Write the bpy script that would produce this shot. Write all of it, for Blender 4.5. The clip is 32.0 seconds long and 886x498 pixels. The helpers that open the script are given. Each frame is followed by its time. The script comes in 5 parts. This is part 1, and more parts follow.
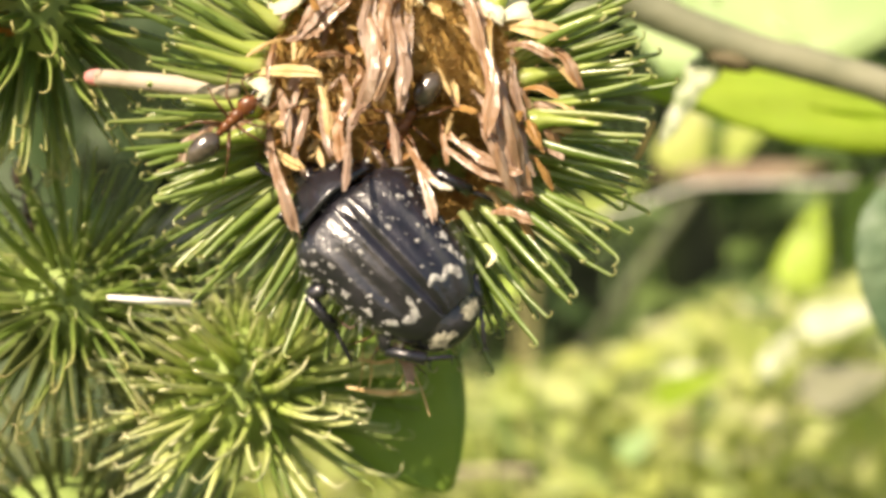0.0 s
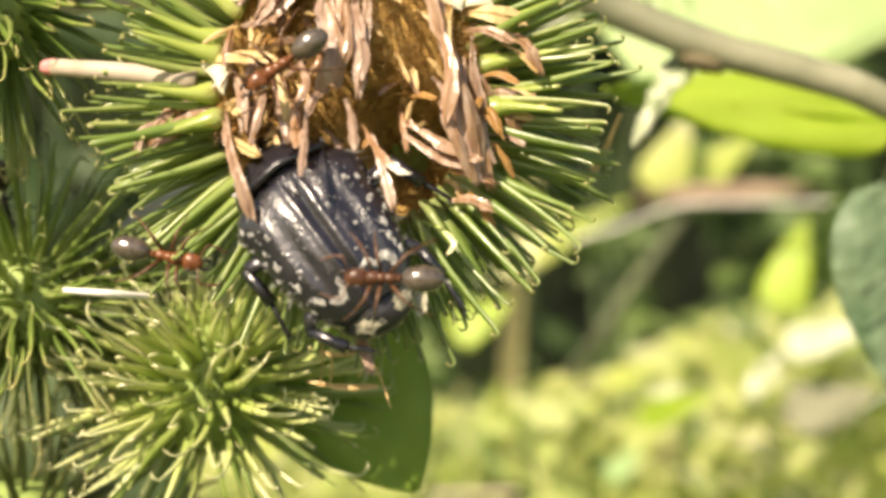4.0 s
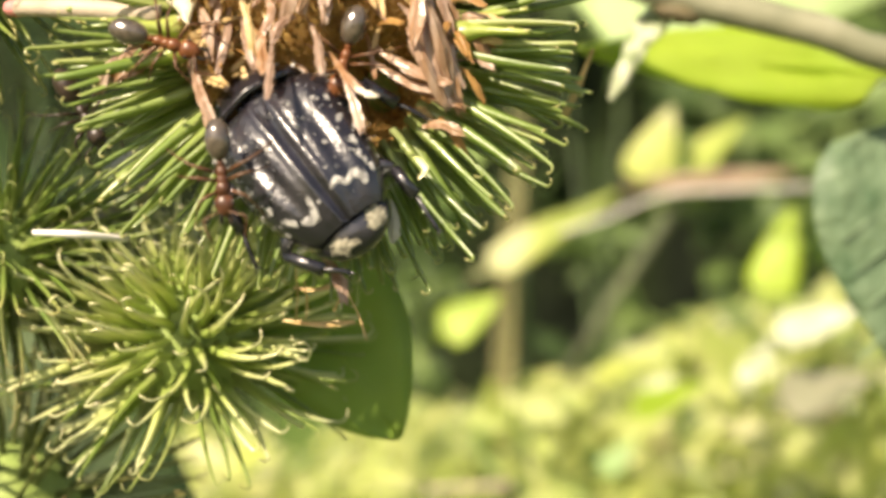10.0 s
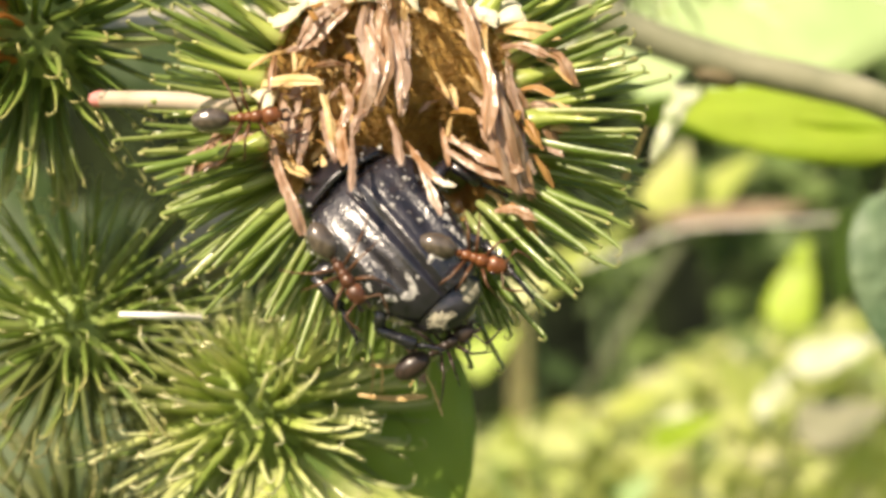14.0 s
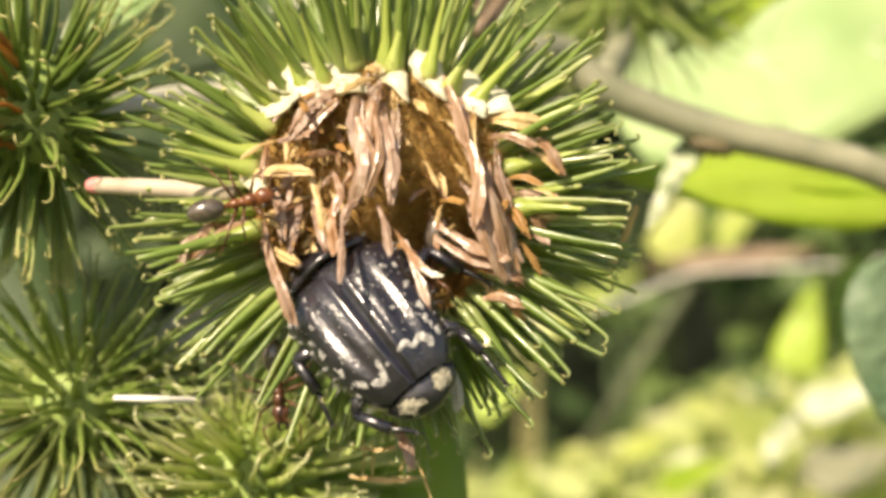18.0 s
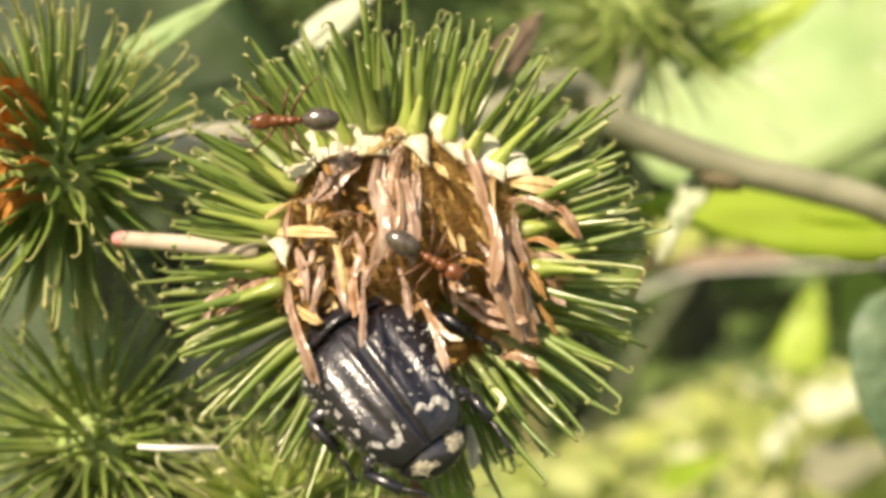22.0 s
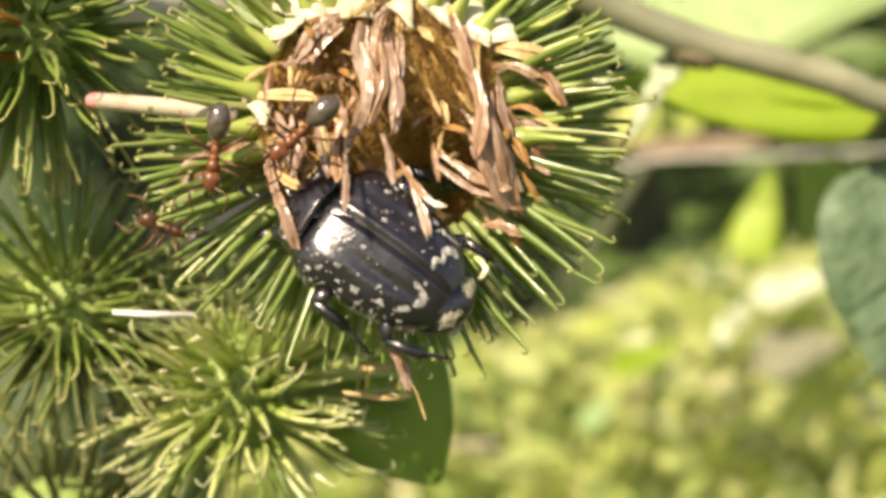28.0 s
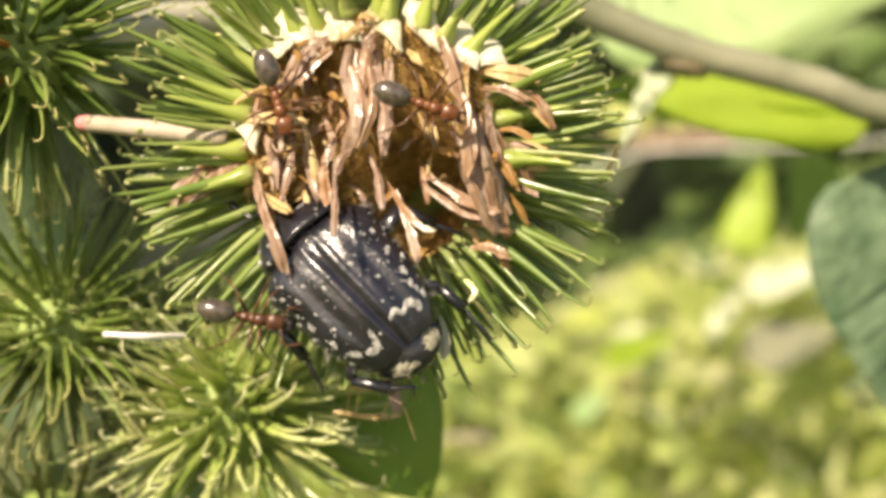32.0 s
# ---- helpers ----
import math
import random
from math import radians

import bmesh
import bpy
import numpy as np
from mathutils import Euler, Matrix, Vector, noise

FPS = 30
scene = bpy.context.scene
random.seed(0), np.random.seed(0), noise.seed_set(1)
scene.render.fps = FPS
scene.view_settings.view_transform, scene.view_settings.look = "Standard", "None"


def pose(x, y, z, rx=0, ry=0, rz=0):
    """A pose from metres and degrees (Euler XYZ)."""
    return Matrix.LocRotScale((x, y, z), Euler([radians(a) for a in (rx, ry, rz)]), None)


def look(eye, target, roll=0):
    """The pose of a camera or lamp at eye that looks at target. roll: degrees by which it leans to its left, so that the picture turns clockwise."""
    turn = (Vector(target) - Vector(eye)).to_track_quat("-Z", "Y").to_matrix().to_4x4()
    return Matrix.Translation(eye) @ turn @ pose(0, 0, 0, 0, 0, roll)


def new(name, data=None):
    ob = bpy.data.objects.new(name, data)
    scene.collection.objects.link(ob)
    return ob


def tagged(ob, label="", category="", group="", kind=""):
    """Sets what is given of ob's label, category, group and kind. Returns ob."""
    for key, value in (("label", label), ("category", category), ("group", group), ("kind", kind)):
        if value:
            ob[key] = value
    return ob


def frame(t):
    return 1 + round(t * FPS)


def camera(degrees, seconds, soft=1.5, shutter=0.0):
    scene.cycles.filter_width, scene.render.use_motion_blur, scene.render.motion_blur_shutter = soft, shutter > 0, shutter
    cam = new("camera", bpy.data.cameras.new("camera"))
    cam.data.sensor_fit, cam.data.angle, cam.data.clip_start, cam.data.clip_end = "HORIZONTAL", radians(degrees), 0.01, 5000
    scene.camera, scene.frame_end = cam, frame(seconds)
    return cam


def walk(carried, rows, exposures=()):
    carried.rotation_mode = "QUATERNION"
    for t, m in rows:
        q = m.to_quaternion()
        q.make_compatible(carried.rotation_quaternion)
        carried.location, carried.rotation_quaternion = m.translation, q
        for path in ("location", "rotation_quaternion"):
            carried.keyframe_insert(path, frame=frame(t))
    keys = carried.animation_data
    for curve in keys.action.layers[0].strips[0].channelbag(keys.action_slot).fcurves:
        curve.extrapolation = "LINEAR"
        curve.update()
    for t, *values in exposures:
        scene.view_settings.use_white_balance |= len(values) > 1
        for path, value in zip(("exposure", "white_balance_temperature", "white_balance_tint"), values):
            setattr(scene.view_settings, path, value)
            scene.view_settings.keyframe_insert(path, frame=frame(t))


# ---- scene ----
cam = camera(32.0, 32.0, soft=3.6)
cam.data.dof.use_dof = True
cam.data.dof.focus_distance = 0.0725
cam.data.dof.aperture_fstop = 43.0
PATH = [
    (0, (0.00006, -0.07260, 0.00050), (-0.00123, 0.02737, -0.00145), 1.63),
    (0.5, (0.00107, -0.07170, 0.00014), (-0.00020, 0.02826, -0.00244), 1.50),
    (1, (0.00287, -0.07167, -0.00048), (0.00165, 0.02830, -0.00252), 1.28),
    (1.5, (0.00141, -0.07223, 0.00124), (0.00087, 0.02775, -0.00087), 1.51),
    (2, (-0.00112, -0.07259, 0.00098), (-0.00138, 0.02740, -0.00061), 1.55),
    (2.5, (-0.00274, -0.07296, 0.00002), (-0.00257, 0.02703, -0.00079), 1.54),
    (3, (-0.00220, -0.07281, 0.00153), (-0.00171, 0.02719, 0.00120), 1.60),
    (3.5, (-0.00096, -0.07224, 0.00031), (-0.00130, 0.02775, 0.00033), 1.57),
    (4, (0.00156, -0.07152, -0.00151), (0.00076, 0.02848, -0.00134), 1.38),
    (4.5, (0.00279, -0.07227, -0.00126), (0.00286, 0.02773, -0.00103), 1.13),
    (6.5, (-0.00007, -0.07187, -0.00469), (-0.00111, 0.02810, -0.00251), 0.54),
    (7, (-0.00054, -0.07090, -0.00375), (-0.00176, 0.02905, -0.00065), -0.07),
    (7.5, (-0.00146, -0.07094, -0.00326), (-0.00135, 0.02906, -0.00289), 0.30),
    (8, (0.00080, -0.06983, -0.00490), (-0.00006, 0.03014, -0.00284), -0.65),
    (8.5, (0.00321, -0.07075, -0.00652), (0.00213, 0.02924, -0.00552), -0.60),
    (9, (0.00445, -0.06998, -0.00713), (0.00306, 0.02999, -0.00480), -0.64),
    (9.5, (0.00517, -0.07192, -0.00630), (0.00457, 0.02803, -0.00325), -1.14),
    (10, (0.00250, -0.07074, -0.00578), (0.00216, 0.02925, -0.00429), -0.31),
    (10.5, (0.00006, -0.07297, -0.00186), (0.00040, 0.02699, 0.00069), -0.61),
    (11, (-0.00315, -0.07334, -0.00055), (-0.00370, 0.02663, 0.00179), -0.39),
    (11.5, (-0.00092, -0.07380, -0.00219), (-0.00129, 0.02617, 0.00016), -0.45),
    (12, (-0.00087, -0.07352, -0.00142), (-0.00139, 0.02644, 0.00125), -0.70),
    (12.5, (0.00057, -0.07330, -0.00113), (-0.00039, 0.02662, 0.00257), -0.99),
    (13, (0.00073, -0.07350, -0.00136), (-0.00007, 0.02646, 0.00139), -0.99),
    (13.5, (-0.00141, -0.07385, -0.00236), (-0.00132, 0.02612, 0.00023), -0.90),
    (15.5, (0.00345, -0.07374, -0.00344), (0.00047, 0.02613, 0.00061), -1.13),
    (16, (0.00458, -0.07233, -0.00349), (0.00150, 0.02754, 0.00040), -1.15),
    (16.5, (0.00528, -0.07394, -0.00224), (0.00267, 0.02590, 0.00286), -1.20),
    (17, (0.00190, -0.07583, -0.00005), (0.00085, 0.02407, 0.00447), -0.99),
    (17.5, (0.00309, -0.07585, -0.00020), (0.00086, 0.02400, 0.00480), -0.99),
    (18, (0.00041, -0.07499, -0.00021), (-0.00087, 0.02490, 0.00447), -0.85),
    (18.5, (-0.00114, -0.07553, 0.00083), (-0.00250, 0.02435, 0.00546), -0.22),
    (19, (-0.00076, -0.07603, 0.00063), (-0.00204, 0.02386, 0.00518), -0.27),
    (19.5, (-0.00189, -0.07567, 0.00079), (-0.00343, 0.02424, 0.00477), -0.18),
    (20, (-0.00049, -0.07526, 0.00098), (-0.00199, 0.02468, 0.00400), -0.17),
    (20.5, (0.00000, -0.07446, 0.00085), (-0.00211, 0.02546, 0.00429), -0.39),
    (21, (-0.00012, -0.07457, -0.00011), (-0.00157, 0.02534, 0.00391), -0.44),
    (21.5, (-0.00152, -0.07582, 0.00290), (-0.00252, 0.02412, 0.00596), -0.34),
    (22, (-0.00038, -0.07704, 0.00412), (-0.00176, 0.02291, 0.00691), -0.15),
    (22.5, (-0.00234, -0.07625, 0.00409), (-0.00271, 0.02373, 0.00587), -0.08),
    (23, (0.00040, -0.07584, 0.00362), (0.00014, 0.02415, 0.00263), -0.19),
    (23.5, (0.00120, -0.07511, 0.00250), (-0.00057, 0.02487, 0.00293), -0.37),
    (24, (0.00179, -0.07512, 0.00201), (0.00071, 0.02486, 0.00038), -0.45),
    (24.5, (0.00234, -0.07500, 0.00174), (0.00088, 0.02497, -0.00039), -0.28),
    (25, (-0.00040, -0.07632, 0.00210), (-0.00030, 0.02365, -0.00031), 0.00),
    (25.5, (-0.00293, -0.07672, 0.00285), (-0.00261, 0.02325, 0.00025), 0.15),
    (26, (-0.00148, -0.07604, 0.00205), (-0.00082, 0.02393, -0.00036), 0.07),
    (26.5, (-0.00029, -0.07543, 0.00123), (0.00041, 0.02454, -0.00102), 0.09),
    (28.5, (-0.00253, -0.07619, 0.00323), (0.00011, 0.02367, -0.00136), 0.58),
    (29, (-0.00003, -0.07594, 0.00127), (0.00244, 0.02392, -0.00331), 0.19),
    (29.5, (0.00180, -0.07621, 0.00111), (0.00281, 0.02370, -0.00314), -0.30),
    (30, (0.00018, -0.07567, 0.00238), (0.00255, 0.02420, -0.00231), 0.11),
    (30.5, (-0.00234, -0.07521, 0.00293), (0.00001, 0.02459, -0.00292), 0.42),
    (31, (-0.00231, -0.07572, 0.00297), (-0.00003, 0.02405, -0.00334), 0.54),
    (31.5, (-0.00285, -0.07581, 0.00368), (0.00045, 0.02389, -0.00341), 0.58),
    (32, (-0.00193, -0.07616, 0.00493), (0.00058, 0.02367, -0.00048), 0.50),
]
EXPOSURE, KELVIN, TINT = 0.64, 8200, 14
walk(cam, [(t, look(eye, target, roll)) for t, eye, target, roll in PATH], [
    (t, EXPOSURE + stops, KELVIN, TINT) for t, stops in ((0.0, 0.0), (2.0, 0.02), (4.0, 0.06), (7.0, 0.12), (11.0, 0.12), (13.0, 0.0), (18.0, -0.02), (20.0, -0.1), (23.0, -0.14), (26.0, -0.08), (32.0, -0.08))])

# ---- light: morning sun over the viewer's left shoulder ----
SUN_FROM = Vector((-0.43, -0.66, 0.62)).normalized()
world = bpy.data.worlds.new("sky")
scene.world = world
world.use_nodes = True
wn = world.node_tree.nodes
sky = wn.new("ShaderNodeTexSky")
sky.sky_type, sky.sun_disc = "NISHITA", False
sky.sun_elevation = math.asin(SUN_FROM.z)
sky.sun_rotation = math.atan2(SUN_FROM.x, SUN_FROM.y)
wn["Background"].inputs["Strength"].default_value = 0.10
world.node_tree.links.new(sky.outputs["Color"], wn["Background"].inputs["Color"])
sun = new("sun", bpy.data.lights.new("sun", "SUN"))
sun.data.energy, sun.data.angle, sun.data.color = 5.0, radians(0.6), (1.0, 0.95, 0.86)
sun.matrix_basis = look((SUN_FROM * 3)[:], (0, 0, 0))

MM = 0.001
rng = random.Random(7)


# ---- materials ----
def ramp(nodes, stops):
    node = nodes.new("ShaderNodeValToRGB")
    el = node.color_ramp.elements
    while len(el) < len(stops):
        el.new(0.5)
    for e, (at, col) in zip(el, stops):
        e.position, e.color = at, (*col, 1)
    return node


def material(name, stops, rough=0.5, scale=900.0, detail=4.0, bump=0.3, bump_scale=2500.0, bump_mm=0.08, translucent=0.0, glow=(0.3, 0.4, 0.05),
             along=False, random_mix=0.0, random_stops=None, island=False, coat=0.0, specular=0.5, stretch=(1, 1, 1), sheen=0.0):
    """A surface with noise grain at two scales. along lays the colour stops from a piece's foot to its tip; random_mix varies pieces."""
    mat = bpy.data.materials.new(name)
    mat.use_nodes = True
    nt = mat.node_tree
    nodes, link = nt.nodes, nt.links.new
    bsdf = nodes["Principled BSDF"]
    coord = nodes.new("ShaderNodeTexCoord")
    mapping = nodes.new("ShaderNodeMapping")
    mapping.inputs["Scale"].default_value = stretch
    link(coord.outputs["Object"], mapping.inputs["Vector"])
    grain = nodes.new("ShaderNodeTexNoise")
    grain.inputs["Scale"].default_value, grain.inputs["Detail"].default_value = scale, detail
    link(mapping.outputs["Vector"], grain.inputs["Vector"])
    colour = ramp(nodes, stops)
    if along:
        div = nodes.new("ShaderNodeAttribute")
        div.attribute_name = "along"
        add = nodes.new("ShaderNodeMath")
        add.operation = "MULTIPLY_ADD"
        add.inputs[1].default_value, add.inputs[2].default_value = 0.22, -0.11
        link(grain.outputs["Fac"], add.inputs[0])
        tot = nodes.new("ShaderNodeMath")
        tot.operation = "ADD"
        link(div.outputs["Fac"], tot.inputs[0])
        link(add.outputs[0], tot.inputs[1])
        link(tot.outputs[0], colour.inputs["Fac"])
    else:
        link(grain.outputs["Fac"], colour.inputs["Fac"])
    out_col = colour.outputs["Color"]
    if random_mix:
        if island:
            info = nodes.new("ShaderNodeNewGeometry")
            rand = info.outputs["Random Per Island"]
        else:
            info = nodes.new("ShaderNodeObjectInfo")
            rand = info.outputs["Random"]
        other = ramp(nodes, random_stops)
        link(rand, other.inputs["Fac"])
        mix = nodes.new("ShaderNodeMix")
        mix.data_type = "RGBA"
        mix.inputs["Factor"].default_value = random_mix
        link(out_col, mix.inputs["A"])
        link(other.outputs["Color"], mix.inputs["B"])
        out_col = mix.outputs["Result"]
    link(out_col, bsdf.inputs["Base Color"])
    bsdf.inputs["Roughness"].default_value = rough
    bsdf.inputs["Specular IOR Level"].default_value = specular
    bsdf.inputs["Coat Weight"].default_value = coat
    bsdf.inputs["Coat Roughness"].default_value = 0.15
    bsdf.inputs["Sheen Weight"].default_value = sheen
    if bump:
        fine = nodes.new("ShaderNodeTexNoise")
        fine.inputs["Scale"].default_value, fine.inputs["Detail"].default_value = bump_scale, 3.0
        link(mapping.outputs["Vector"], fine.inputs["Vector"])
        bmp = nodes.new("ShaderNodeBump")
        bmp.inputs["Strength"].default_value, bmp.inputs["Distance"].default_value = bump, bump_mm * MM
        link(fine.outputs["Fac"], bmp.inputs["Height"])
        link(bmp.outputs["Normal"], bsdf.inputs["Normal"])
    if translucent:
        tr = nodes.new("ShaderNodeBsdfTranslucent")
        tint = nodes.new("ShaderNodeMix")
        tint.data_type, tint.blend_type = "RGBA", "MIX"
        tint.inputs["Factor"].default_value = 0.6
        tint.inputs["B"].default_value = (*glow, 1)
        link(out_col, tint.inputs["A"])
        link(tint.outputs["Result"], tr.inputs["Color"])
        blend = nodes.new("ShaderNodeMixShader")
        blend.inputs["Fac"].default_value = translucent
        link(bsdf.outputs[0], blend.inputs[1])
        link(tr.outputs[0], blend.inputs[2])
        link(blend.outputs[0], nodes["Material Output"].inputs["Surface"])
    return mat


BRACT_STOPS = [(0.0, (0.52, 0.56, 0.26)), (0.14, (0.34, 0.42, 0.12)), (0.30, (0.20, 0.29, 0.06)), (0.48, (0.24, 0.33, 0.08)), (0.66, (0.38, 0.44, 0.15)), (0.82, (0.66, 0.62, 0.31)), (1.0, (0.74, 0.58, 0.28))]
BRACT_VAR = [(0.0, (0.06, 0.13, 0.025)), (0.4, (0.16, 0.28, 0.05)), (0.8, (0.34, 0.44, 0.12)), (1.0, (0.56, 0.57, 0.24))]
M_BRACT = material("bract_green", BRACT_STOPS, rough=0.34, specular=0.7, coat=0.45, along=True, translucent=0.3, glow=(0.5, 0.62, 0.1), random_mix=0.4, random_stops=BRACT_VAR, bump=0.2)
# much paler bract green: sunlight on the closed bud put into colour
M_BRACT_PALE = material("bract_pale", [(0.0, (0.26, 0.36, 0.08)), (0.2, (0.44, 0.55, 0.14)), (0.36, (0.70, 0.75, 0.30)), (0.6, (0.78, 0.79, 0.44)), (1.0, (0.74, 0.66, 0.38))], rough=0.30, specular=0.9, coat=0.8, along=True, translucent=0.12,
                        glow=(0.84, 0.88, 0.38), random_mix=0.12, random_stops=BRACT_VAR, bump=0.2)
# two darker bract greens carry the shade on some heads; golden hooks are real
M_BRACT_SHADE = material("bract_shade", [(0.0, (0.12, 0.17, 0.04)), (0.3, (0.13, 0.21, 0.04)), (0.5, (0.28, 0.34, 0.09)), (0.68, (0.60, 0.54, 0.22)), (1.0, (0.78, 0.63, 0.30))], rough=0.34, specular=0.55, along=True, translucent=0.2, glow=(0.3, 0.42, 0.08), random_mix=0.25, random_stops=BRACT_VAR, bump=0.2)
M_BRACT_DARK_SHADE = material("bract_dark_shade", [(0.0, (0.10, 0.13, 0.04)), (0.4, (0.14, 0.17, 0.05)), (0.8, (0.30, 0.26, 0.10)), (1.0, (0.36, 0.26, 0.10))], rough=0.5, along=True, translucent=0.15, glow=(0.25, 0.28, 0.05), bump=0.2)
M_RIM = material("rim_bract_green", [(0.0, (0.62, 0.64, 0.28)), (0.2, (0.50, 0.58, 0.14)), (0.5, (0.52, 0.60, 0.15)), (0.75, (0.74, 0.72, 0.31)), (1.0, (0.86, 0.76, 0.40))], rough=0.32, specular=0.6, coat=0.3, along=True, translucent=0.35,
                 glow=(0.62, 0.84, 0.15), random_mix=0.25, random_stops=BRACT_VAR, bump=0.2)
M_INNER = material("inner_bract_pale", [(0.3, (0.55, 0.52, 0.24)), (0.42, (0.76, 0.73, 0.52)), (0.6, (0.86, 0.83, 0.68)), (1.0, (0.88, 0.82, 0.62))], rough=0.4, scale=500, translucent=0.25, glow=(0.9, 0.85, 0.6), random_mix=0.12,
                   random_stops=[(0, (0.55, 0.45, 0.2)), (1, (0.8, 0.75, 0.55))])
M_CUP = material("involucre_green", [(0.3, (0.20, 0.29, 0.07)), (0.7, (0.32, 0.41, 0.12))], rough=0.6, scale=500)
M_CHAFF = material("chaff_brown", [(0.3, (0.30, 0.165, 0.045)), (0.5, (0.45, 0.265, 0.075)), (0.72, (0.60, 0.39, 0.13))], rough=0.9, scale=1100, bump=0.3, bump_mm=0.12, bump_scale=1500)
M_HAIR = material("pappus_gold", [(0.3, (0.38, 0.23, 0.08)), (0.7, (0.56, 0.37, 0.15))], rough=0.45, translucent=0.45, glow=(0.66, 0.45, 0.17), random_mix=0.4, island=True,
                  random_stops=[(0, (0.36, 0.19, 0.06)), (0.6, (0.60, 0.38, 0.13)), (1, (0.78, 0.60, 0.28))], bump=0)
M_FLORET = material("floret_dry", [(0.34, (0.22, 0.11, 0.05)), (0.48, (0.39, 0.245, 0.155)), (0.64, (0.66, 0.52, 0.41))], rough=0.3, specular=0.85, scale=1500, stretch=(1.6, 1.6, 0.2), bump=0.7, bump_scale=2600, bump_mm=0.08,
                    translucent=0.32, glow=(0.85, 0.47, 0.22), random_mix=0.4, random_stops=[(0, (0.44, 0.21, 0.07)), (0.35, (0.50, 0.30, 0.16)), (0.7, (0.50, 0.37, 0.30)), (1, (0.72, 0.58, 0.48))])
M_FLORET_Y = material("floret_straw", [(0.3, (0.50, 0.32, 0.12)), (0.7, (0.74, 0.56, 0.29))], rough=0.5, scale=700, bump=0.5, bump_mm=0.1, translucent=0.15, glow=(0.8, 0.6, 0.2))
M_SHRED = material("floret_shred", [(0.3, (0.36, 0.18, 0.05)), (0.7, (0.58, 0.34, 0.12))], rough=0.5, scale=900, bump=0.5, bump_mm=0.08, translucent=0.3, glow=(0.8, 0.42, 0.1))
M_WHITE = material("floret_white", [(0.3, (0.66, 0.60, 0.46)), (0.7, (0.82, 0.78, 0.66))], rough=0.45, scale=700, bump=0.3)
M_ORANGE = material("floret_orange", [(0.3, (0.45, 0.16, 0.03)), (0.7, (0.65, 0.32, 0.08))], rough=0.5, scale=600, translucent=0.3, glow=(0.9, 0.4, 0.05))
M_BLACK = material("beetle_black", [(0.35, (0.008, 0.008, 0.011)), (0.7, (0.022, 0.019, 0.026))], rough=0.27, scale=1500, bump=0.8, bump_scale=4500, bump_mm=0.05, specular=0.8, coat=0.4)
M_SPOT = material("beetle_white", [(0.38, (0.20, 0.195, 0.185)), (0.62, (0.50, 0.49, 0.46))], rough=0.8, scale=4000, bump=0.6, bump_scale=7000, bump_mm=0.04)
M_CREAM = material("beetle_cream", [(0.38, (0.13, 0.12, 0.085)), (0.62, (0.36, 0.335, 0.25))], rough=0.8, scale=4000, bump=0.5, bump_mm=0.04)
M_ANT_RED = material("ant_red", [(0.3, (0.12, 0.038, 0.014)), (0.7, (0.26, 0.095, 0.035))], rough=0.3, scale=1500, bump=0.3, bump_scale=6000, bump_mm=0.03, translucent=0.12, glow=(0.8, 0.2, 0.03))
M_ANT_DARK = material("ant_dark", [(0.3, (0.020, 0.013, 0.010)), (0.7, (0.055, 0.036, 0.027))], rough=0.3, scale=1800, bump=0.3, bump_scale=6000, bump_mm=0.03)
M_GASTER = material("ant_gaster", [(0.3, (0.045, 0.034, 0.025)), (0.7, (0.115, 0.088, 0.064))], rough=0.2, specular=0.9, coat=0.6, scale=2500, bump=0.3, bump_scale=9000, bump_mm=0.02, sheen=0.05)
M_ANT_LEG = material("ant_leg", [(0.3, (0.08, 0.035, 0.018)), (0.7, (0.16, 0.075, 0.036))], rough=0.35, scale=1500, bump=0)
M_STEM = material("stem_green", [(0.3, (0.17, 0.18, 0.11)), (0.55, (0.25, 0.25, 0.16)), (0.75, (0.34, 0.33, 0.23))], rough=0.6, scale=160, stretch=(1, 1, 1), bump=0.4, bump_scale=700, bump_mm=0.3)
M_STALK = material("stalk_pale", [(0.3, (0.38, 0.36, 0.25)), (0.55, (0.50, 0.47, 0.35)), (0.75, (0.58, 0.55, 0.43))], rough=0.6, scale=200, bump=0.4, bump_scale=700, bump_mm=0.2)
M_NODE = material("stem_node", [(0.3, (0.08, 0.06, 0.035)), (0.7, (0.15, 0.12, 0.06))], rough=0.7, scale=300)
M_TWIG = material("twig_pale", [(0.3, (0.36, 0.28, 0.20)), (0.7, (0.54, 0.46, 0.36))], rough=0.6, scale=400, bump=0.4)
M_PINK = material("twig_pink_end", [(0.3, (0.58, 0.17, 0.16)), (0.7, (0.74, 0.32, 0.30))], rough=0.6, scale=900)
M_LEAF = material("leaf_green", [(0.3, (0.22, 0.36, 0.05)), (0.7, (0.32, 0.46, 0.09))], rough=0.6, scale=180, bump=0.4, bump_scale=500, bump_mm=0.4, translucent=0.3, glow=(0.3, 0.5, 0.04))
# brighter than the plain leaf green: sun on the leaf put into colour
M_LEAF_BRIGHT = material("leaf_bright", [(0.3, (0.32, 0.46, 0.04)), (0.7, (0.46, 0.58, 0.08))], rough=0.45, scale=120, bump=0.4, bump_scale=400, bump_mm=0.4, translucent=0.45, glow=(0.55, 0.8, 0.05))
M_LEAF_BLUE = material("leaf_bluegreen", [(0.35, (0.08, 0.15, 0.075)), (0.65, (0.20, 0.29, 0.17))], rough=0.5, scale=260, bump=0.8, bump_scale=420, bump_mm=0.9, translucent=0.2, glow=(0.25, 0.4, 0.12))
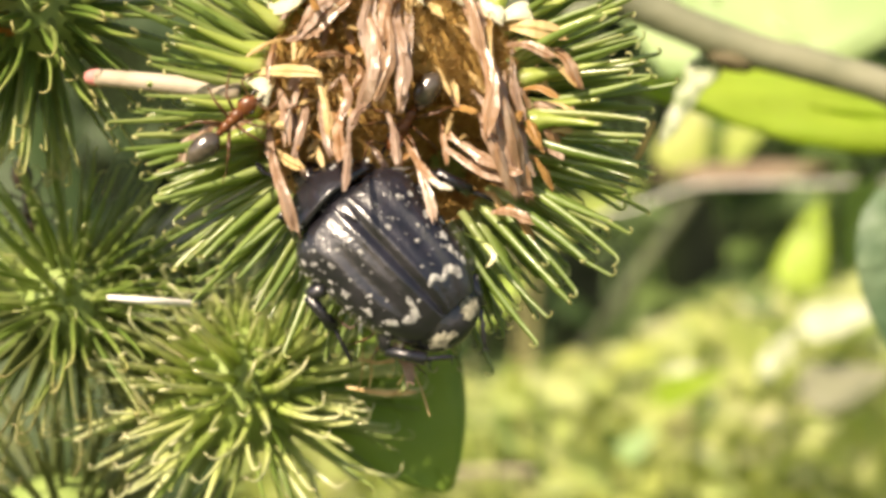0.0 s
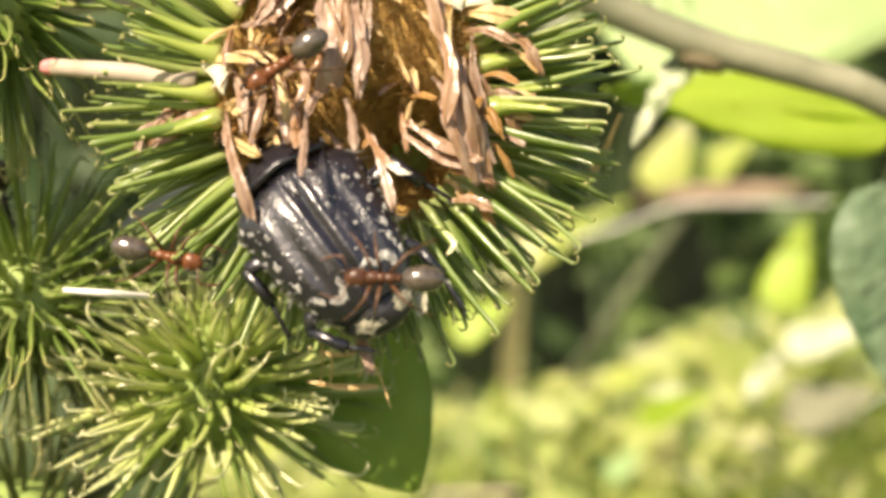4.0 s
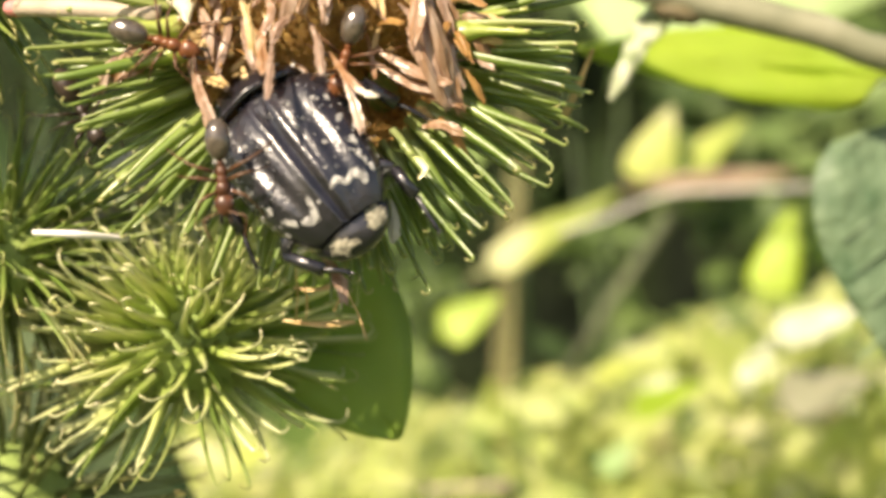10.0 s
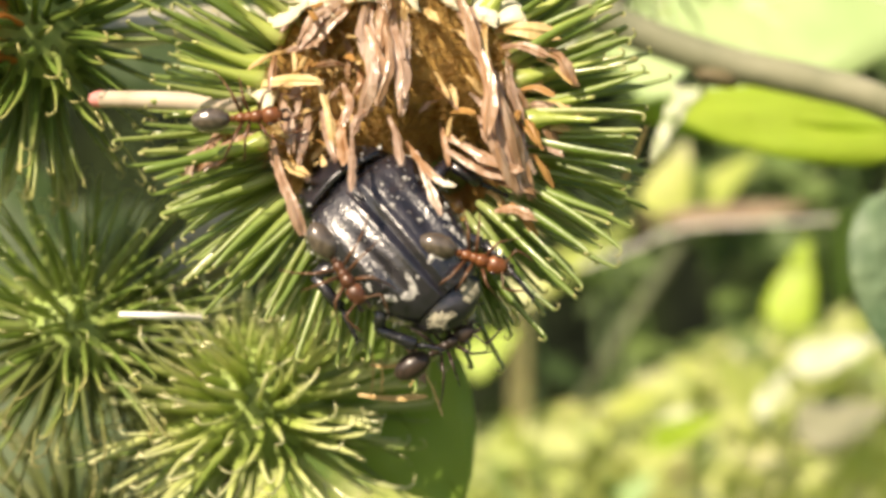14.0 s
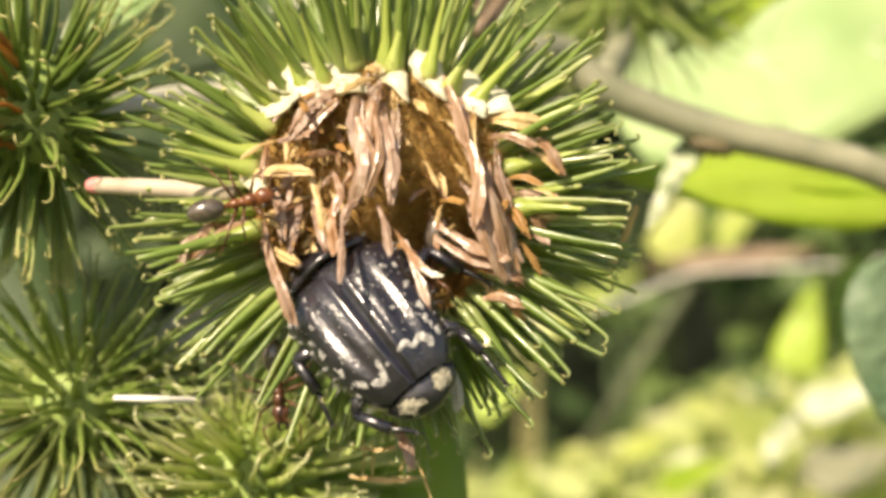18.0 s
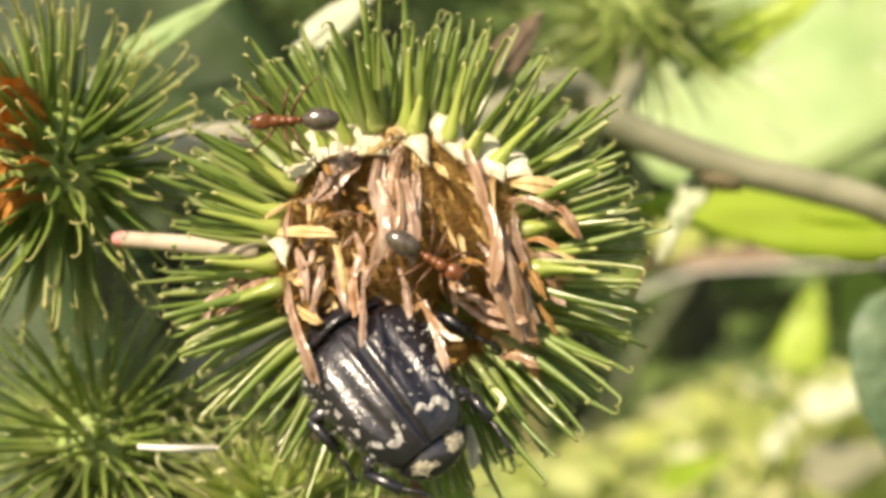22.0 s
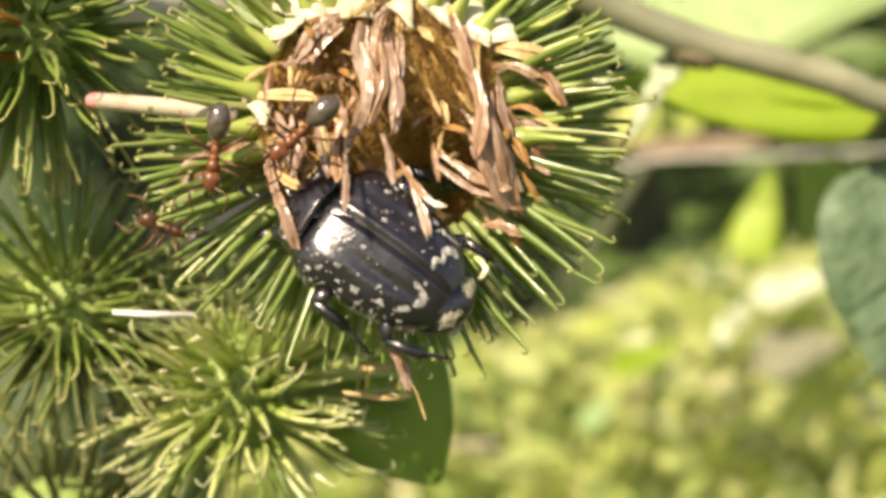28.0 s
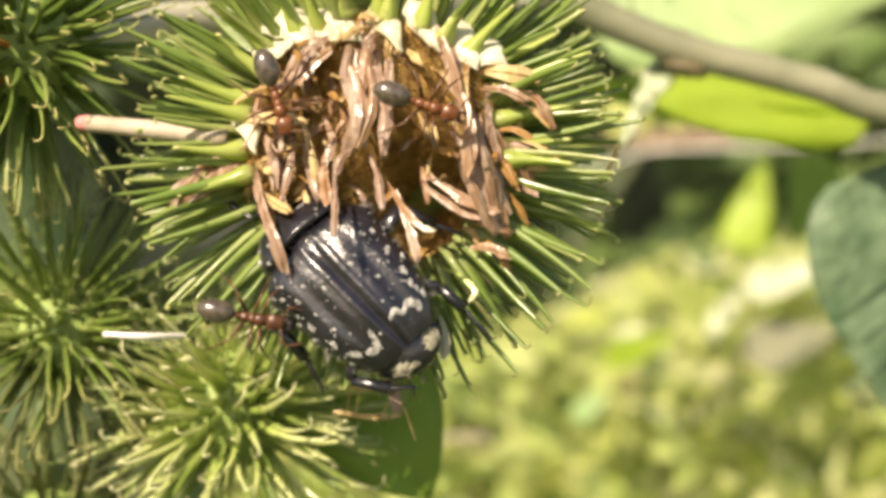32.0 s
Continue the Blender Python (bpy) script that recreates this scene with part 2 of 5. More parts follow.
# paled to include the glare of sun on these leaves
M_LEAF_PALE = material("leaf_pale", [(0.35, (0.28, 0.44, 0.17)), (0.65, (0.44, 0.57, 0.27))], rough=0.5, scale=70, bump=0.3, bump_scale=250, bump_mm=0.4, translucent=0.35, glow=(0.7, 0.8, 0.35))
M_PETAL = material("vine_white", [(0.3, (0.72, 0.68, 0.60)), (0.7, (0.88, 0.85, 0.78))], rough=0.5, scale=300, bump=0.2)
# whitish colour stands for strong sun on leaves; also the pale veins
M_SUN_PALE = material("leaf_sun_pale", [(0.3, (0.55, 0.60, 0.40)), (0.7, (0.78, 0.80, 0.64))], rough=0.6, scale=220, bump=0.5, bump_mm=0.3, bump_scale=600, translucent=0.3, glow=(0.6, 0.65, 0.35))
M_MOTTLED = material("leaf_mottled", [(0.36, (0.26, 0.34, 0.16)), (0.5, (0.50, 0.55, 0.36)), (0.66, (0.76, 0.78, 0.62))], rough=0.6, scale=700, bump=0.6, bump_mm=0.3, bump_scale=900, translucent=0.3, glow=(0.5, 0.6, 0.3))
# lit copy of the weed leaves: pale and cream stops carry the sun
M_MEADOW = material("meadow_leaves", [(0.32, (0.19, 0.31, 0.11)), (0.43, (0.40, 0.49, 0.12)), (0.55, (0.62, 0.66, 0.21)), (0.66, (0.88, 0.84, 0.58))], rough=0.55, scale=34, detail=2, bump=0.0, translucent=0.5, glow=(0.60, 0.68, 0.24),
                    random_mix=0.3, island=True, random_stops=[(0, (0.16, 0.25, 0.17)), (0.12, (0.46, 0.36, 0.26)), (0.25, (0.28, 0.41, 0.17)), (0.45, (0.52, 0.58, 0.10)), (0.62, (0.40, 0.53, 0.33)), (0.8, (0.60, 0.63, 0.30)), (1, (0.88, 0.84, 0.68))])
# shaded copy of the weed leaves, made darker by colour alone
M_SHADE = material("weed_leaves_shade", [(0.3, (0.05, 0.09, 0.02)), (0.7, (0.12, 0.19, 0.05))], rough=0.6, scale=40, bump=0.0, translucent=0.2, glow=(0.2, 0.35, 0.05), random_mix=0.5, island=True,
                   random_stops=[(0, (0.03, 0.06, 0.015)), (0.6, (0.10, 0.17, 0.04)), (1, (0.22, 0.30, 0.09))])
# near-black on purpose: colour of the deep shade behind the weeds
M_BACKING = material("backing_shade", [(0.35, (0.004, 0.007, 0.003)), (0.6, (0.013, 0.021, 0.006)), (0.8, (0.035, 0.055, 0.014))], rough=0.95, scale=14, detail=8, bump=0.8, bump_scale=30, bump_mm=20, specular=0.2)
# green darkened to carry shade: leaves behind the buds, weed stems, backing
M_LEAF_SHADE = material("leaf_shade", [(0.35, (0.022, 0.048, 0.012)), (0.65, (0.060, 0.105, 0.028))], rough=0.55, scale=120, bump=0.5, bump_scale=300, bump_mm=0.5, translucent=0.15, glow=(0.15, 0.3, 0.03))
M_WEED = material("weed_stem_dull", [(0.3, (0.07, 0.09, 0.045)), (0.7, (0.13, 0.14, 0.075))], rough=0.7, scale=60, bump=0)
M_ANT_BROWN = material("ant_brown", [(0.3, (0.06, 0.024, 0.013)), (0.7, (0.14, 0.055, 0.026))], rough=0.3, scale=1500, bump=0.3, bump_scale=6000, bump_mm=0.03, translucent=0.08, glow=(0.6, 0.2, 0.05))
M_DRY = material("leaf_dry_pink", [(0.3, (0.20, 0.14, 0.09)), (0.7, (0.32, 0.24, 0.16))], rough=0.7, scale=120, bump=0.3, bump_mm=0.3)
M_STRAW = material("stem_straw", [(0.3, (0.16, 0.15, 0.06)), (0.7, (0.25, 0.23, 0.10))], rough=0.7, scale=80, bump=0.2)
M_GROUND = material("ground_grass", [(0.3, (0.03, 0.05, 0.015)), (0.55, (0.07, 0.10, 0.03)), (0.75, (0.13, 0.15, 0.055))], rough=0.9, scale=6, detail=8, bump=0.7, bump_scale=40, bump_mm=15)


# ---- mesh helpers, all in millimetres ----
def thing(name, at, label, category, group="", kind=""):
    ob = new(name)
    ob.empty_display_size = 0.002
    ob.location = Vector(at) * MM
    return tagged(ob, label, category, group, kind)


def mesh_of(name, bm, mat, smooth=True):
    for v in bm.verts:
        v.co *= MM
    me = bpy.data.meshes.new(name)
    bm.to_mesh(me)
    bm.free()
    if smooth:
        me.polygons.foreach_set("use_smooth", [True] * len(me.polygons))
    me.materials.append(mat)
    return me


def part(name, bm, mat, parent, label="", local=False, smooth=True):
    """Links bm as one mesh under parent. Its points are in the world's millimetres, or in the parent's own if local."""
    ob = new(name, mesh_of(name, bm, mat, smooth))
    ob.parent = parent
    if not local:
        ob.location = -parent.location
    if label:
        ob["label"] = label
    return ob


def piece(name, me, parent, m):
    ob = new(name, me)
    ob.parent = parent
    ob.matrix_basis = m
    return ob


def tube(bm, pts, radii, sides=6, flat=1.0, close=True, side_hint=None):
    """Sweeps a ring along pts; flat squeezes it across."""
    pts = [Vector(p) for p in pts]
    rings = []
    foot = bm.verts.layers.float.get("along") or bm.verts.layers.float.new("along")
    hint = Vector(side_hint) if side_hint else Vector((0.31, 0.87, 0.39))
    for i, p in enumerate(pts):
        d = (pts[min(i + 1, len(pts) - 1)] - pts[max(i - 1, 0)]).normalized()
        a = hint - d * hint.dot(d)
        if a.length < 1e-4:
            a = d.orthogonal()
        a.normalize()
        hint = a
        b = d.cross(a)
        r = radii[i] if i < len(radii) else radii[-1]
        rings.append([bm.verts.new(p + a * (math.cos(k * math.tau / sides) * r * flat) + b * (math.sin(k * math.tau / sides) * r)) for k in range(sides)])
        for v in rings[-1]:
            v[foot] = i / (len(pts) - 1)
    for r0, r1 in zip(rings, rings[1:]):
        for k in range(sides):
            bm.faces.new((r0[k], r0[(k + 1) % sides], r1[(k + 1) % sides], r1[k]))
    if close:
        bm.faces.new(rings[0][::-1])
        bm.faces.new(rings[-1])


def smooth_line(pts, n):
    """Catmull-Rom through pts, n points to a span."""
    p = [Vector(q) for q in pts]
    p = [p[0] * 2 - p[1]] + p + [p[-1] * 2 - p[-2]]
    out = []
    for i in range(1, len(p) - 2):
        for k in range(n):
            t = k / n
            out.append(0.5 * (2 * p[i] + (p[i + 1] - p[i - 1]) * t + (2 * p[i - 1] - 5 * p[i] + 4 * p[i + 1] - p[i + 2]) * t * t + (3 * p[i] - p[i - 1] - 3 * p[i + 1] + p[i + 2]) * t ** 3))
    out.append(p[-2])
    return out


def blob(bm, at, size, turn=None, seg=14, rings=9, rough=0.0, power=1.0):
    """An egg-shaped lump."""
    at = Vector(at)
    turn = turn or Matrix.Identity(3)
    grid = []
    for i in range(rings + 1):
        th = math.pi * i / rings
        row = []
        for k in range(seg):
            ph = math.tau * k / seg
            v = Vector((math.cos(th), math.sin(th) * math.cos(ph), math.sin(th) * math.sin(ph)))
            s = 1 + rough * noise.noise(v * 2.3 + at)
            row.append(Vector((v.x * size[0], v.y * size[1], v.z * size[2])) * s)
        grid.append(row)
    top, bot = bm.verts.new(at + turn @ grid[0][0]), bm.verts.new(at + turn @ grid[-1][0])
    vs = [[bm.verts.new(at + turn @ c) for c in row] for row in grid[1:-1]]
    for k in range(seg):
        bm.faces.new((top, vs[0][k], vs[0][(k + 1) % seg]))
        bm.faces.new((bot, vs[-1][(k + 1) % seg], vs[-1][k]))
    for a, b in zip(vs, vs[1:]):
        for k in range(seg):
            bm.faces.new((a[k], b[k], b[(k + 1) % seg], a[(k + 1) % seg]))


def frame_of(d, side):
    """A turn whose z runs along d and whose x leans to side."""
    z = Vector(d).normalized()
    x = Vector(side) - z * Vector(side).dot(z)
    x = x.normalized() if x.length > 1e-5 else z.orthogonal().normalized()
    y = z.cross(x)
    return Matrix((x, y, z)).transposed()


# ---- bracts: slender needles that end in a hook ----
def bract_mesh(length, width, bend, hook, seed, sway=0.0):
    r = random.Random(seed)
    bm = bmesh.new()
    pts, rad = [], []
    n = 6
    for i in range(n + 1):
        t = i / n
        pts.append((bend * t * t + sway * math.sin(t * math.pi * 1.5), 0.16 * math.sin(3 * t + seed), length * t))
        rad.append(width * (0.72 if i == 0 else 0.90 - 0.60 * t))
    x0, z0 = pts[-1][0], pts[-1][2]
    turn = hook * math.pi
    rh = 0.19 + 0.11 * r.random()
    for k in range(1, 6):
        a = turn * k / 5
        pts.append((x0 + rh * (1 - math.cos(a)), pts[n][1], z0 + rh * math.sin(a)))
        rad.append(width * 0.29 * (1 - 0.10 * k))
    tube(bm, pts, rad, sides=5, flat=0.6, side_hint=(1, 0, 0))
    return mesh_of("bract", bm, M_BRACT)


BRACTS = [bract_mesh(L, w, b, h, i) for i, (L, w, b, h) in enumerate([(6.6, 0.46, 0.3, 0.9), (6.2, 0.42, 0.7, 1.05), (7.0, 0.40, 0.5, 0.75), (5.8, 0.50, 0.2, 0.95), (6.4, 0.44, -0.2, 1.1), (6.9, 0.38, 0.9, 0.85),
                                                                       (6.0, 0.48, 0.1, 0.3), (7.2, 0.40, -0.4, 1.0), (6.5, 0.54, 0.4, 0.12), (5.6, 0.42, 0.6, 1.1)])]


def curved_mesh(length, width, bend, hook, seed, mat, taper=0.78):
    """A bract that arches over by bend degrees and ends in a hook."""
    r = random.Random(seed)
    bm = bmesh.new()
    p, pts, rad = Vector((0, 0, 0)), [], []
    n = 9
    for i in range(n + 1):
        t = i / n
        a = radians(bend) * t ** 1.2
        pts.append(p.copy())
        rad.append(width * (1.08 - taper * t))
        p += Vector((math.sin(a), 0.07 * math.cos(seed + 5 * t), math.cos(a))) * (length / n)
    p = pts[-1].copy()
    for k in range(1, 6):
        a = radians(bend) + hook * math.pi * k / 5
        p += Vector((math.sin(a), 0, math.cos(a))) * (0.15 + 0.05 * r.random())
        pts.append(p.copy())
        rad.append(width * (1.07 - taper) * (1 - 0.12 * k))
    tube(bm, pts, rad, sides=5, flat=0.8, side_hint=(1, 0, 0))
    return mesh_of("bract", bm, mat)


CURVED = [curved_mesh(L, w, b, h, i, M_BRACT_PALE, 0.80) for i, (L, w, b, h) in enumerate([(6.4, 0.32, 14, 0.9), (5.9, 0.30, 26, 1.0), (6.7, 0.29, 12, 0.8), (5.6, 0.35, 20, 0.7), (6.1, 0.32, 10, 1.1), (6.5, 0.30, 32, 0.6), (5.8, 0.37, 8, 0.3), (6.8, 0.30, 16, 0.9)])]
UPRIGHT = [curved_mesh(L, w, b, h, i + 20, M_BRACT) for i, (L, w, b, h) in enumerate([(7.0, 0.25, 6, 0.9), (7.6, 0.23, 14, 1.0), (6.4, 0.29, 4, 0.7), (7.2, 0.22, 20, 0.9), (6.8, 0.27, 10, 0.4)])]


SHADED = [curved_mesh(L, w, b, h, i + 40, M_BRACT_SHADE) for i, (L, w, b, h) in enumerate([(6.0, 0.27, 6, 0.9), (6.6, 0.25, 12, 1.0), (5.5, 0.29, 4, 0.8), (6.2, 0.25, 16, 0.9)])]
DARK_SHADED = [curved_mesh(L, w, b, h, i + 30, M_BRACT_DARK_SHADE) for i, (L, w, b, h) in enumerate([(7.0, 0.27, 6, 0.7), (7.6, 0.24, 14, 0.9), (6.6, 0.28, 10, 0.2)])]


def bracts_on(head, centre, axis, radius, lo, hi, count, r, lean=0.92, scale=(0.9, 1.12), inward=0.6, droop=0.0, spare=0, kinds=None):
    """Bracts all round a globe, from lo to hi degrees off its axis, on a spiral. Those of the rear, spare in number, are one joined mesh."""
    axis = Vector(axis).normalized()
    u = axis.orthogonal().normalized()
    v = axis.cross(u)
    rest = bmesh.new()
    c0, c1 = math.cos(radians(lo)), math.cos(radians(hi))
    for i in range(count + spare):
        ct = c0 + (c1 - c0) * (i + 0.5) / (count + spare)
        th = math.acos(ct) + r.uniform(-0.05, 0.05)
        ph = i * 2.399963 + r.uniform(-0.12, 0.12)
        ring = u * math.cos(ph) + v * math.sin(ph)
        at = Vector(centre) + (axis * math.cos(th) + ring * math.sin(th)) * radius
        td = th * lean + r.uniform(-0.13, 0.13)
        ring2 = (ring + ring.cross(axis) * r.uniform(-0.14, 0.14)).normalized()
        d = axis * math.cos(td) + ring2 * math.sin(td) + Vector((0, 0, -droop))
        side = axis * inward + ring.cross(axis) * r.uniform(-1, 1) + Vector((0, 0, -6.0 * droop))
        s = r.uniform(*scale)
        m = Matrix.Translation((at - Vector(centre)) * MM + Vector(centre) * MM - head.location) @ frame_of(d, side).to_4x4() @ Matrix.Diagonal((s * r.uniform(0.85, 1.2), s, s, 1))
        me = r.choice(kinds or BRACTS)
        if i < count:
            piece("bract", me, head, m)
        else:
            rest.from_mesh(me)
            rest.verts.ensure_lookup_table()
            for w in rest.verts[-len(me.vertices):]:
                w.co = m @ w.co
    if spare:
        for w in rest.verts:
            w.co /= MM
        ob = part("bract", rest, M_BRACT, head, "hooked green bracts of the rear", local=True)
        ob["kind"] = "stuff"
    else:
        rest.free()


def globe(centre, radius):
    bm = bmesh.new()
    blob(bm, centre, (radius, radius, radius), None, 28, 18, 0.08)
    return bm


# ---- the flower head that the beetle sits on ----
HEAD_AT, HEAD_AXIS = Vector((-3.5, 3.0, 5.9)), Vector((0.0, -1.0, -0.04)).normalized()
head = thing("burdock_bur", HEAD_AT, "round green burdock head with hooked bracts and withered tan florets", "flower head", "burdock heads")
bm = bmesh.new()
blob(bm, HEAD_AT + Vector((0, 5.4, 0)), (6.6, 5.2, 6.6), None, 30, 20, 0.06)
part("involucre", bm, M_CUP, head)
bracts_on(head, HEAD_AT, HEAD_AXIS, 6.4, 68, 124, 300, random.Random(3), lean=0.95, scale=(0.76, 1.04), spare=120)

def dish(x, z):
    """How far back the chaff lies: a low mound with a deep hollow on its lower right."""
    rr = math.hypot(x, z)
    return 0.9 - 0.5 * min(1, rr / 6.3) ** 3 - 1.0 * math.exp(-((x - 0.8) ** 2 + (z - 2.4) ** 2) / 9.0) + 4.6 * math.exp(-((x - 3.3) ** 2 + (z + 3.4) ** 2) / 7.5)


# the dish of chaff
bm = bmesh.new()
rings = []
for i in range(9):
    rr = 6.3 * i / 8
    row = []
    for k in range(40):
        a = math.tau * k / 40
        dep = dish(rr * math.cos(a), rr * math.sin(a)) + 0.35 * noise.noise((rr * math.cos(a) * 0.6, rr * math.sin(a) * 0.6, 4))
        row.append(bm.verts.new((HEAD_AT.x + rr * math.cos(a), dep, HEAD_AT.z + rr * math.sin(a))))
    rings.append(row)
for a, b in zip(rings, rings[1:]):
    for k in range(40):
        bm.faces.new((a[k], b[k], b[(k + 1) % 40], a[(k + 1) % 40]))
bmesh.ops.remove_doubles(bm, verts=bm.verts, dist=1e-4)
part("receptacle", bm, M_CHAFF, head, "brown fibrous chaff")

# golden bristles that stand in the dish
bm = bmesh.new()
r = random.Random(5)
for i in range(2600):
    a, rr = r.uniform(0, math.tau), 6.3 * math.sqrt(r.random())
    base = Vector((HEAD_AT.x + rr * math.cos(a), dish(rr * math.cos(a), rr * math.sin(a)), HEAD_AT.z + rr * math.sin(a)))
    d = Vector((math.cos(a) * r.uniform(-0.5, 0.3) + r.uniform(-0.5, 0.5), -1, math.sin(a) * r.uniform(-0.5, 0.3) + r.uniform(-0.6, 0.3)))
    L = r.uniform(0.7, 2.0)
    mid = base + d * L * 0.5 + Vector((r.uniform(-.3, .3), 0, r.uniform(-.3, .3)))
    tube(bm, [base, mid, base + d.normalized() * L], [0.022, 0.019, 0.007], sides=3)
tagged(part("pappus", bm, M_HAIR, head, "fine golden bristles"), kind="stuff")


def floret(pts, width, mat=None, parent=None, flare=1.25, label="", sides=10):
    """A withered floret: a flattened tube, folded lengthwise, that widens and ends in uneven teeth."""
    bm = bmesh.new()
    line = smooth_line(pts, 4)
    n = len(line)
    r = random.Random(int(line[0].x * 91 + line[-1].z * 37))
    rad = [width * (0.5 + 0.5 * min(1, 2.0 * i / n)) * (1 + (flare - 1) * (i / n) ** 2) * r.uniform(0.86, 1.1) for i in range(n)]
    rad[-1] *= r.uniform(0.3, 0.55)
    tube(bm, line, rad, sides=sides, flat=r.uniform(0.35, 0.6), side_hint=(r.uniform(-0.6, 0.6), -1, 0.3))
    bm.verts.ensure_lookup_table()
    fold = [r.uniform(0.5, 0.8) if k % 2 else r.uniform(0.85, 1.2) for k in range(sides)]
    for i, p in enumerate(line):
        for k in range(sides):
            v = bm.verts[i * sides + k]
            v.co = p + (v.co - p) * (fold[k] * r.uniform(0.82, 1.18))
    d = (line[-1] - line[-2]).normalized()
    for k, v in enumerate(bm.verts[-sides:]):
        v.co += d * width * (r.uniform(-0.6, 0.2) if k % 2 else r.uniform(0.4, 2.0))
    return part("floret", bm, mat or M_FLORET, parent or head, label, smooth=False)


def sheaf(spread, pts, count, width, seed, mat=None, parent=None):
    """Withered florets that lie over one another along a line, each only part of its length, some of them askew."""
    r = random.Random(seed)
    line = smooth_line(pts, 10)
    n = len(line) - 1
    for k in range(count * 2):
        e = ((k % count) - (count - 1) / 2) * spread + r.uniform(-0.25, 0.25) * spread
        a = r.uniform(0.0, 0.14) if k < count else r.uniform(0.3, 0.5)
        z = a + r.uniform(0.40, 0.56)
        skew = r.uniform(-0.7, 0.7)
        q = []
        for j in range(3):
            p = line[min(n, int(round((a + (z - a) * j / 2) * n)))]
            q.append(p + Vector((e * (1 - 0.25 * (j == 2)) + skew * (j / 2 - 0.5), -0.25 * (k >= count) + r.uniform(-.3, .25), r.uniform(-.1, .1))))
        floret(q, width * r.uniform(0.8, 1.3), mat, parent, flare=1.1)


CLAW_TOP, CLAW_END = (0.9, -0.8, 8.5), (2.7, -0.8, 2.1)
# middle sheaf
sheaf(0.50, [(-3.6, 0.3, 12.0), (-4.1, -1.0, 9.5), (-3.6, -1.9, 7.0), (-4.5, -1.8, 5.0)], 4, 0.31, 11)
floret([(-3.1, 0.6, 11.9), (-2.8, -0.6, 9.7), (-2.9, -1.6, 7.1), (-3.0, -1.9, 5.7)], 0.26)
floret([(-4.3, -1.8, 5.7), (-4.9, -2.2, 5.3), (-5.2, -2.4, 4.6)], 0.22)
floret([(-3.6, -1.6, 5.4), (-3.2, -2.6, 4.3), (-3.0, -3.4, 3.0)], 0.2)
# right-hand sheaf down to its claw
for pts, wd, mat in (
        ([(-0.9, 0.3, 12.5), (0.1, -0.9, 10.3), (0.7, -1.3, 8.3)], 0.27, None), ([(-0.5, 0.5, 12.0), (0.5, -0.3, 10.1), (0.9, -0.7, 8.2)], 0.20, None),
        ([(0.6, -1.1, 8.7), (1.2, -1.8, 6.7), (1.0, -2.1, 4.6)], 0.30, None), ([(1.2, 0.2, 10.5), (0.9, -0.7, 9.0), (1.0, -1.2, 7.4)], 0.20, M_FLORET_Y),
        ([(1.2, -1.5, 7.0), (1.9, -1.7, 5.3), (2.5, -1.2, 3.1)], 0.30, None), ([(2.1, 0.3, 8.6), (2.2, -0.4, 6.8), (2.7, -0.4, 5.2)], 0.20, None)):
    floret(pts, wd * 1.18, mat, flare=1.1)
for pts, wd, mat in (
        ([(0.9, -1.5, 5.1), (1.4, -1.9, 3.7), (2.3, -1.4, 1.9)], 0.24, None), ([(1.6, -1.2, 5.7), (2.3, -1.0, 3.8), (3.0, -0.6, 1.7)], 0.26, None),
        ([(2.5, 0.0, 5.5), (2.8, -0.1, 3.5), (2.9, 0.0, 2.0)], 0.22, None), ([(-0.6, -0.6, 4.3), (0.8, -1.3, 3.4), (2.2, -1.5, 2.8)], 0.25, None),
        ([(-0.9, -0.4, 3.8), (0.6, -1.0, 2.8), (1.9, -1.2, 2.4)], 0.20, None), ([(0.1, 0.0, 3.4), (1.5, -0.8, 2.4), (3.0, -0.8, 1.8)], 0.26, None),
        ([(1.1, 0.2, 11.1), (1.0, -0.6, 9.1), (1.2, -1.0, 7.1)], 0.18, M_SHRED)):
    floret(pts, wd * 1.18, mat, flare=1.1)
# upper left pair and the straw-coloured one that bends
sheaf(0.55, [(-5.5, 0.2, 11.5), (-6.4, -0.9, 10.3), (-7.2, -1.0, 8.9)], 2, 0.34, 15)
floret([(-10.4, 0.2, 7.1), (-8.4, -1.4, 7.1), (-7.0, -1.8, 7.0)], 0.3, M_FLORET_Y, flare=1.15)
floret([(-6.9, -1.2, 7.0), (-6.4, -1.8, 5.4), (-6.2, -1.8, 4.1)], 0.2, M_FLORET_Y)
floret([(-9.0, 0.0, 6.7), (-8.4, -1.0, 5.5), (-8.2, -1.4, 4.1)], 0.28)
floret([(-7.5, 0.0, 6.4), (-7.5, -1.0, 4.9), (-7.8, -1.4, 3.4)], 0.24)
floret([(-6.8, -0.4, 5.9), (-6.5, -1.4, 4.6), (-6.1, -2.2, 3.4)], 0.26)
floret([(-5.9, 0.0, 7.2), (-5.4, -1.2, 6.1), (-5.6, -1.6, 5.2)], 0.22)
floret([(-5.7, -0.8, 5.8), (-5.8, -1.8, 4.6), (-5.6, -2.8, 3.2)], 0.24)
floret([(-5.2, 0.2, 8.1), (-4.9, -0.8, 7.1), (-5.1, -1.0, 6.6)], 0.2)
floret([(-9.3, 0.0, 4.7), (-8.7, -1.6, 2.7), (-8.1, -2.6, 1.3), (-7.6, -2.6, -0.1)], 0.34)
floret([(-9.1, -0.2, 3.6), (-8.3, -1.0, 3.1), (-7.6, -1.6, 2.7)], 0.24, M_FLORET_Y)
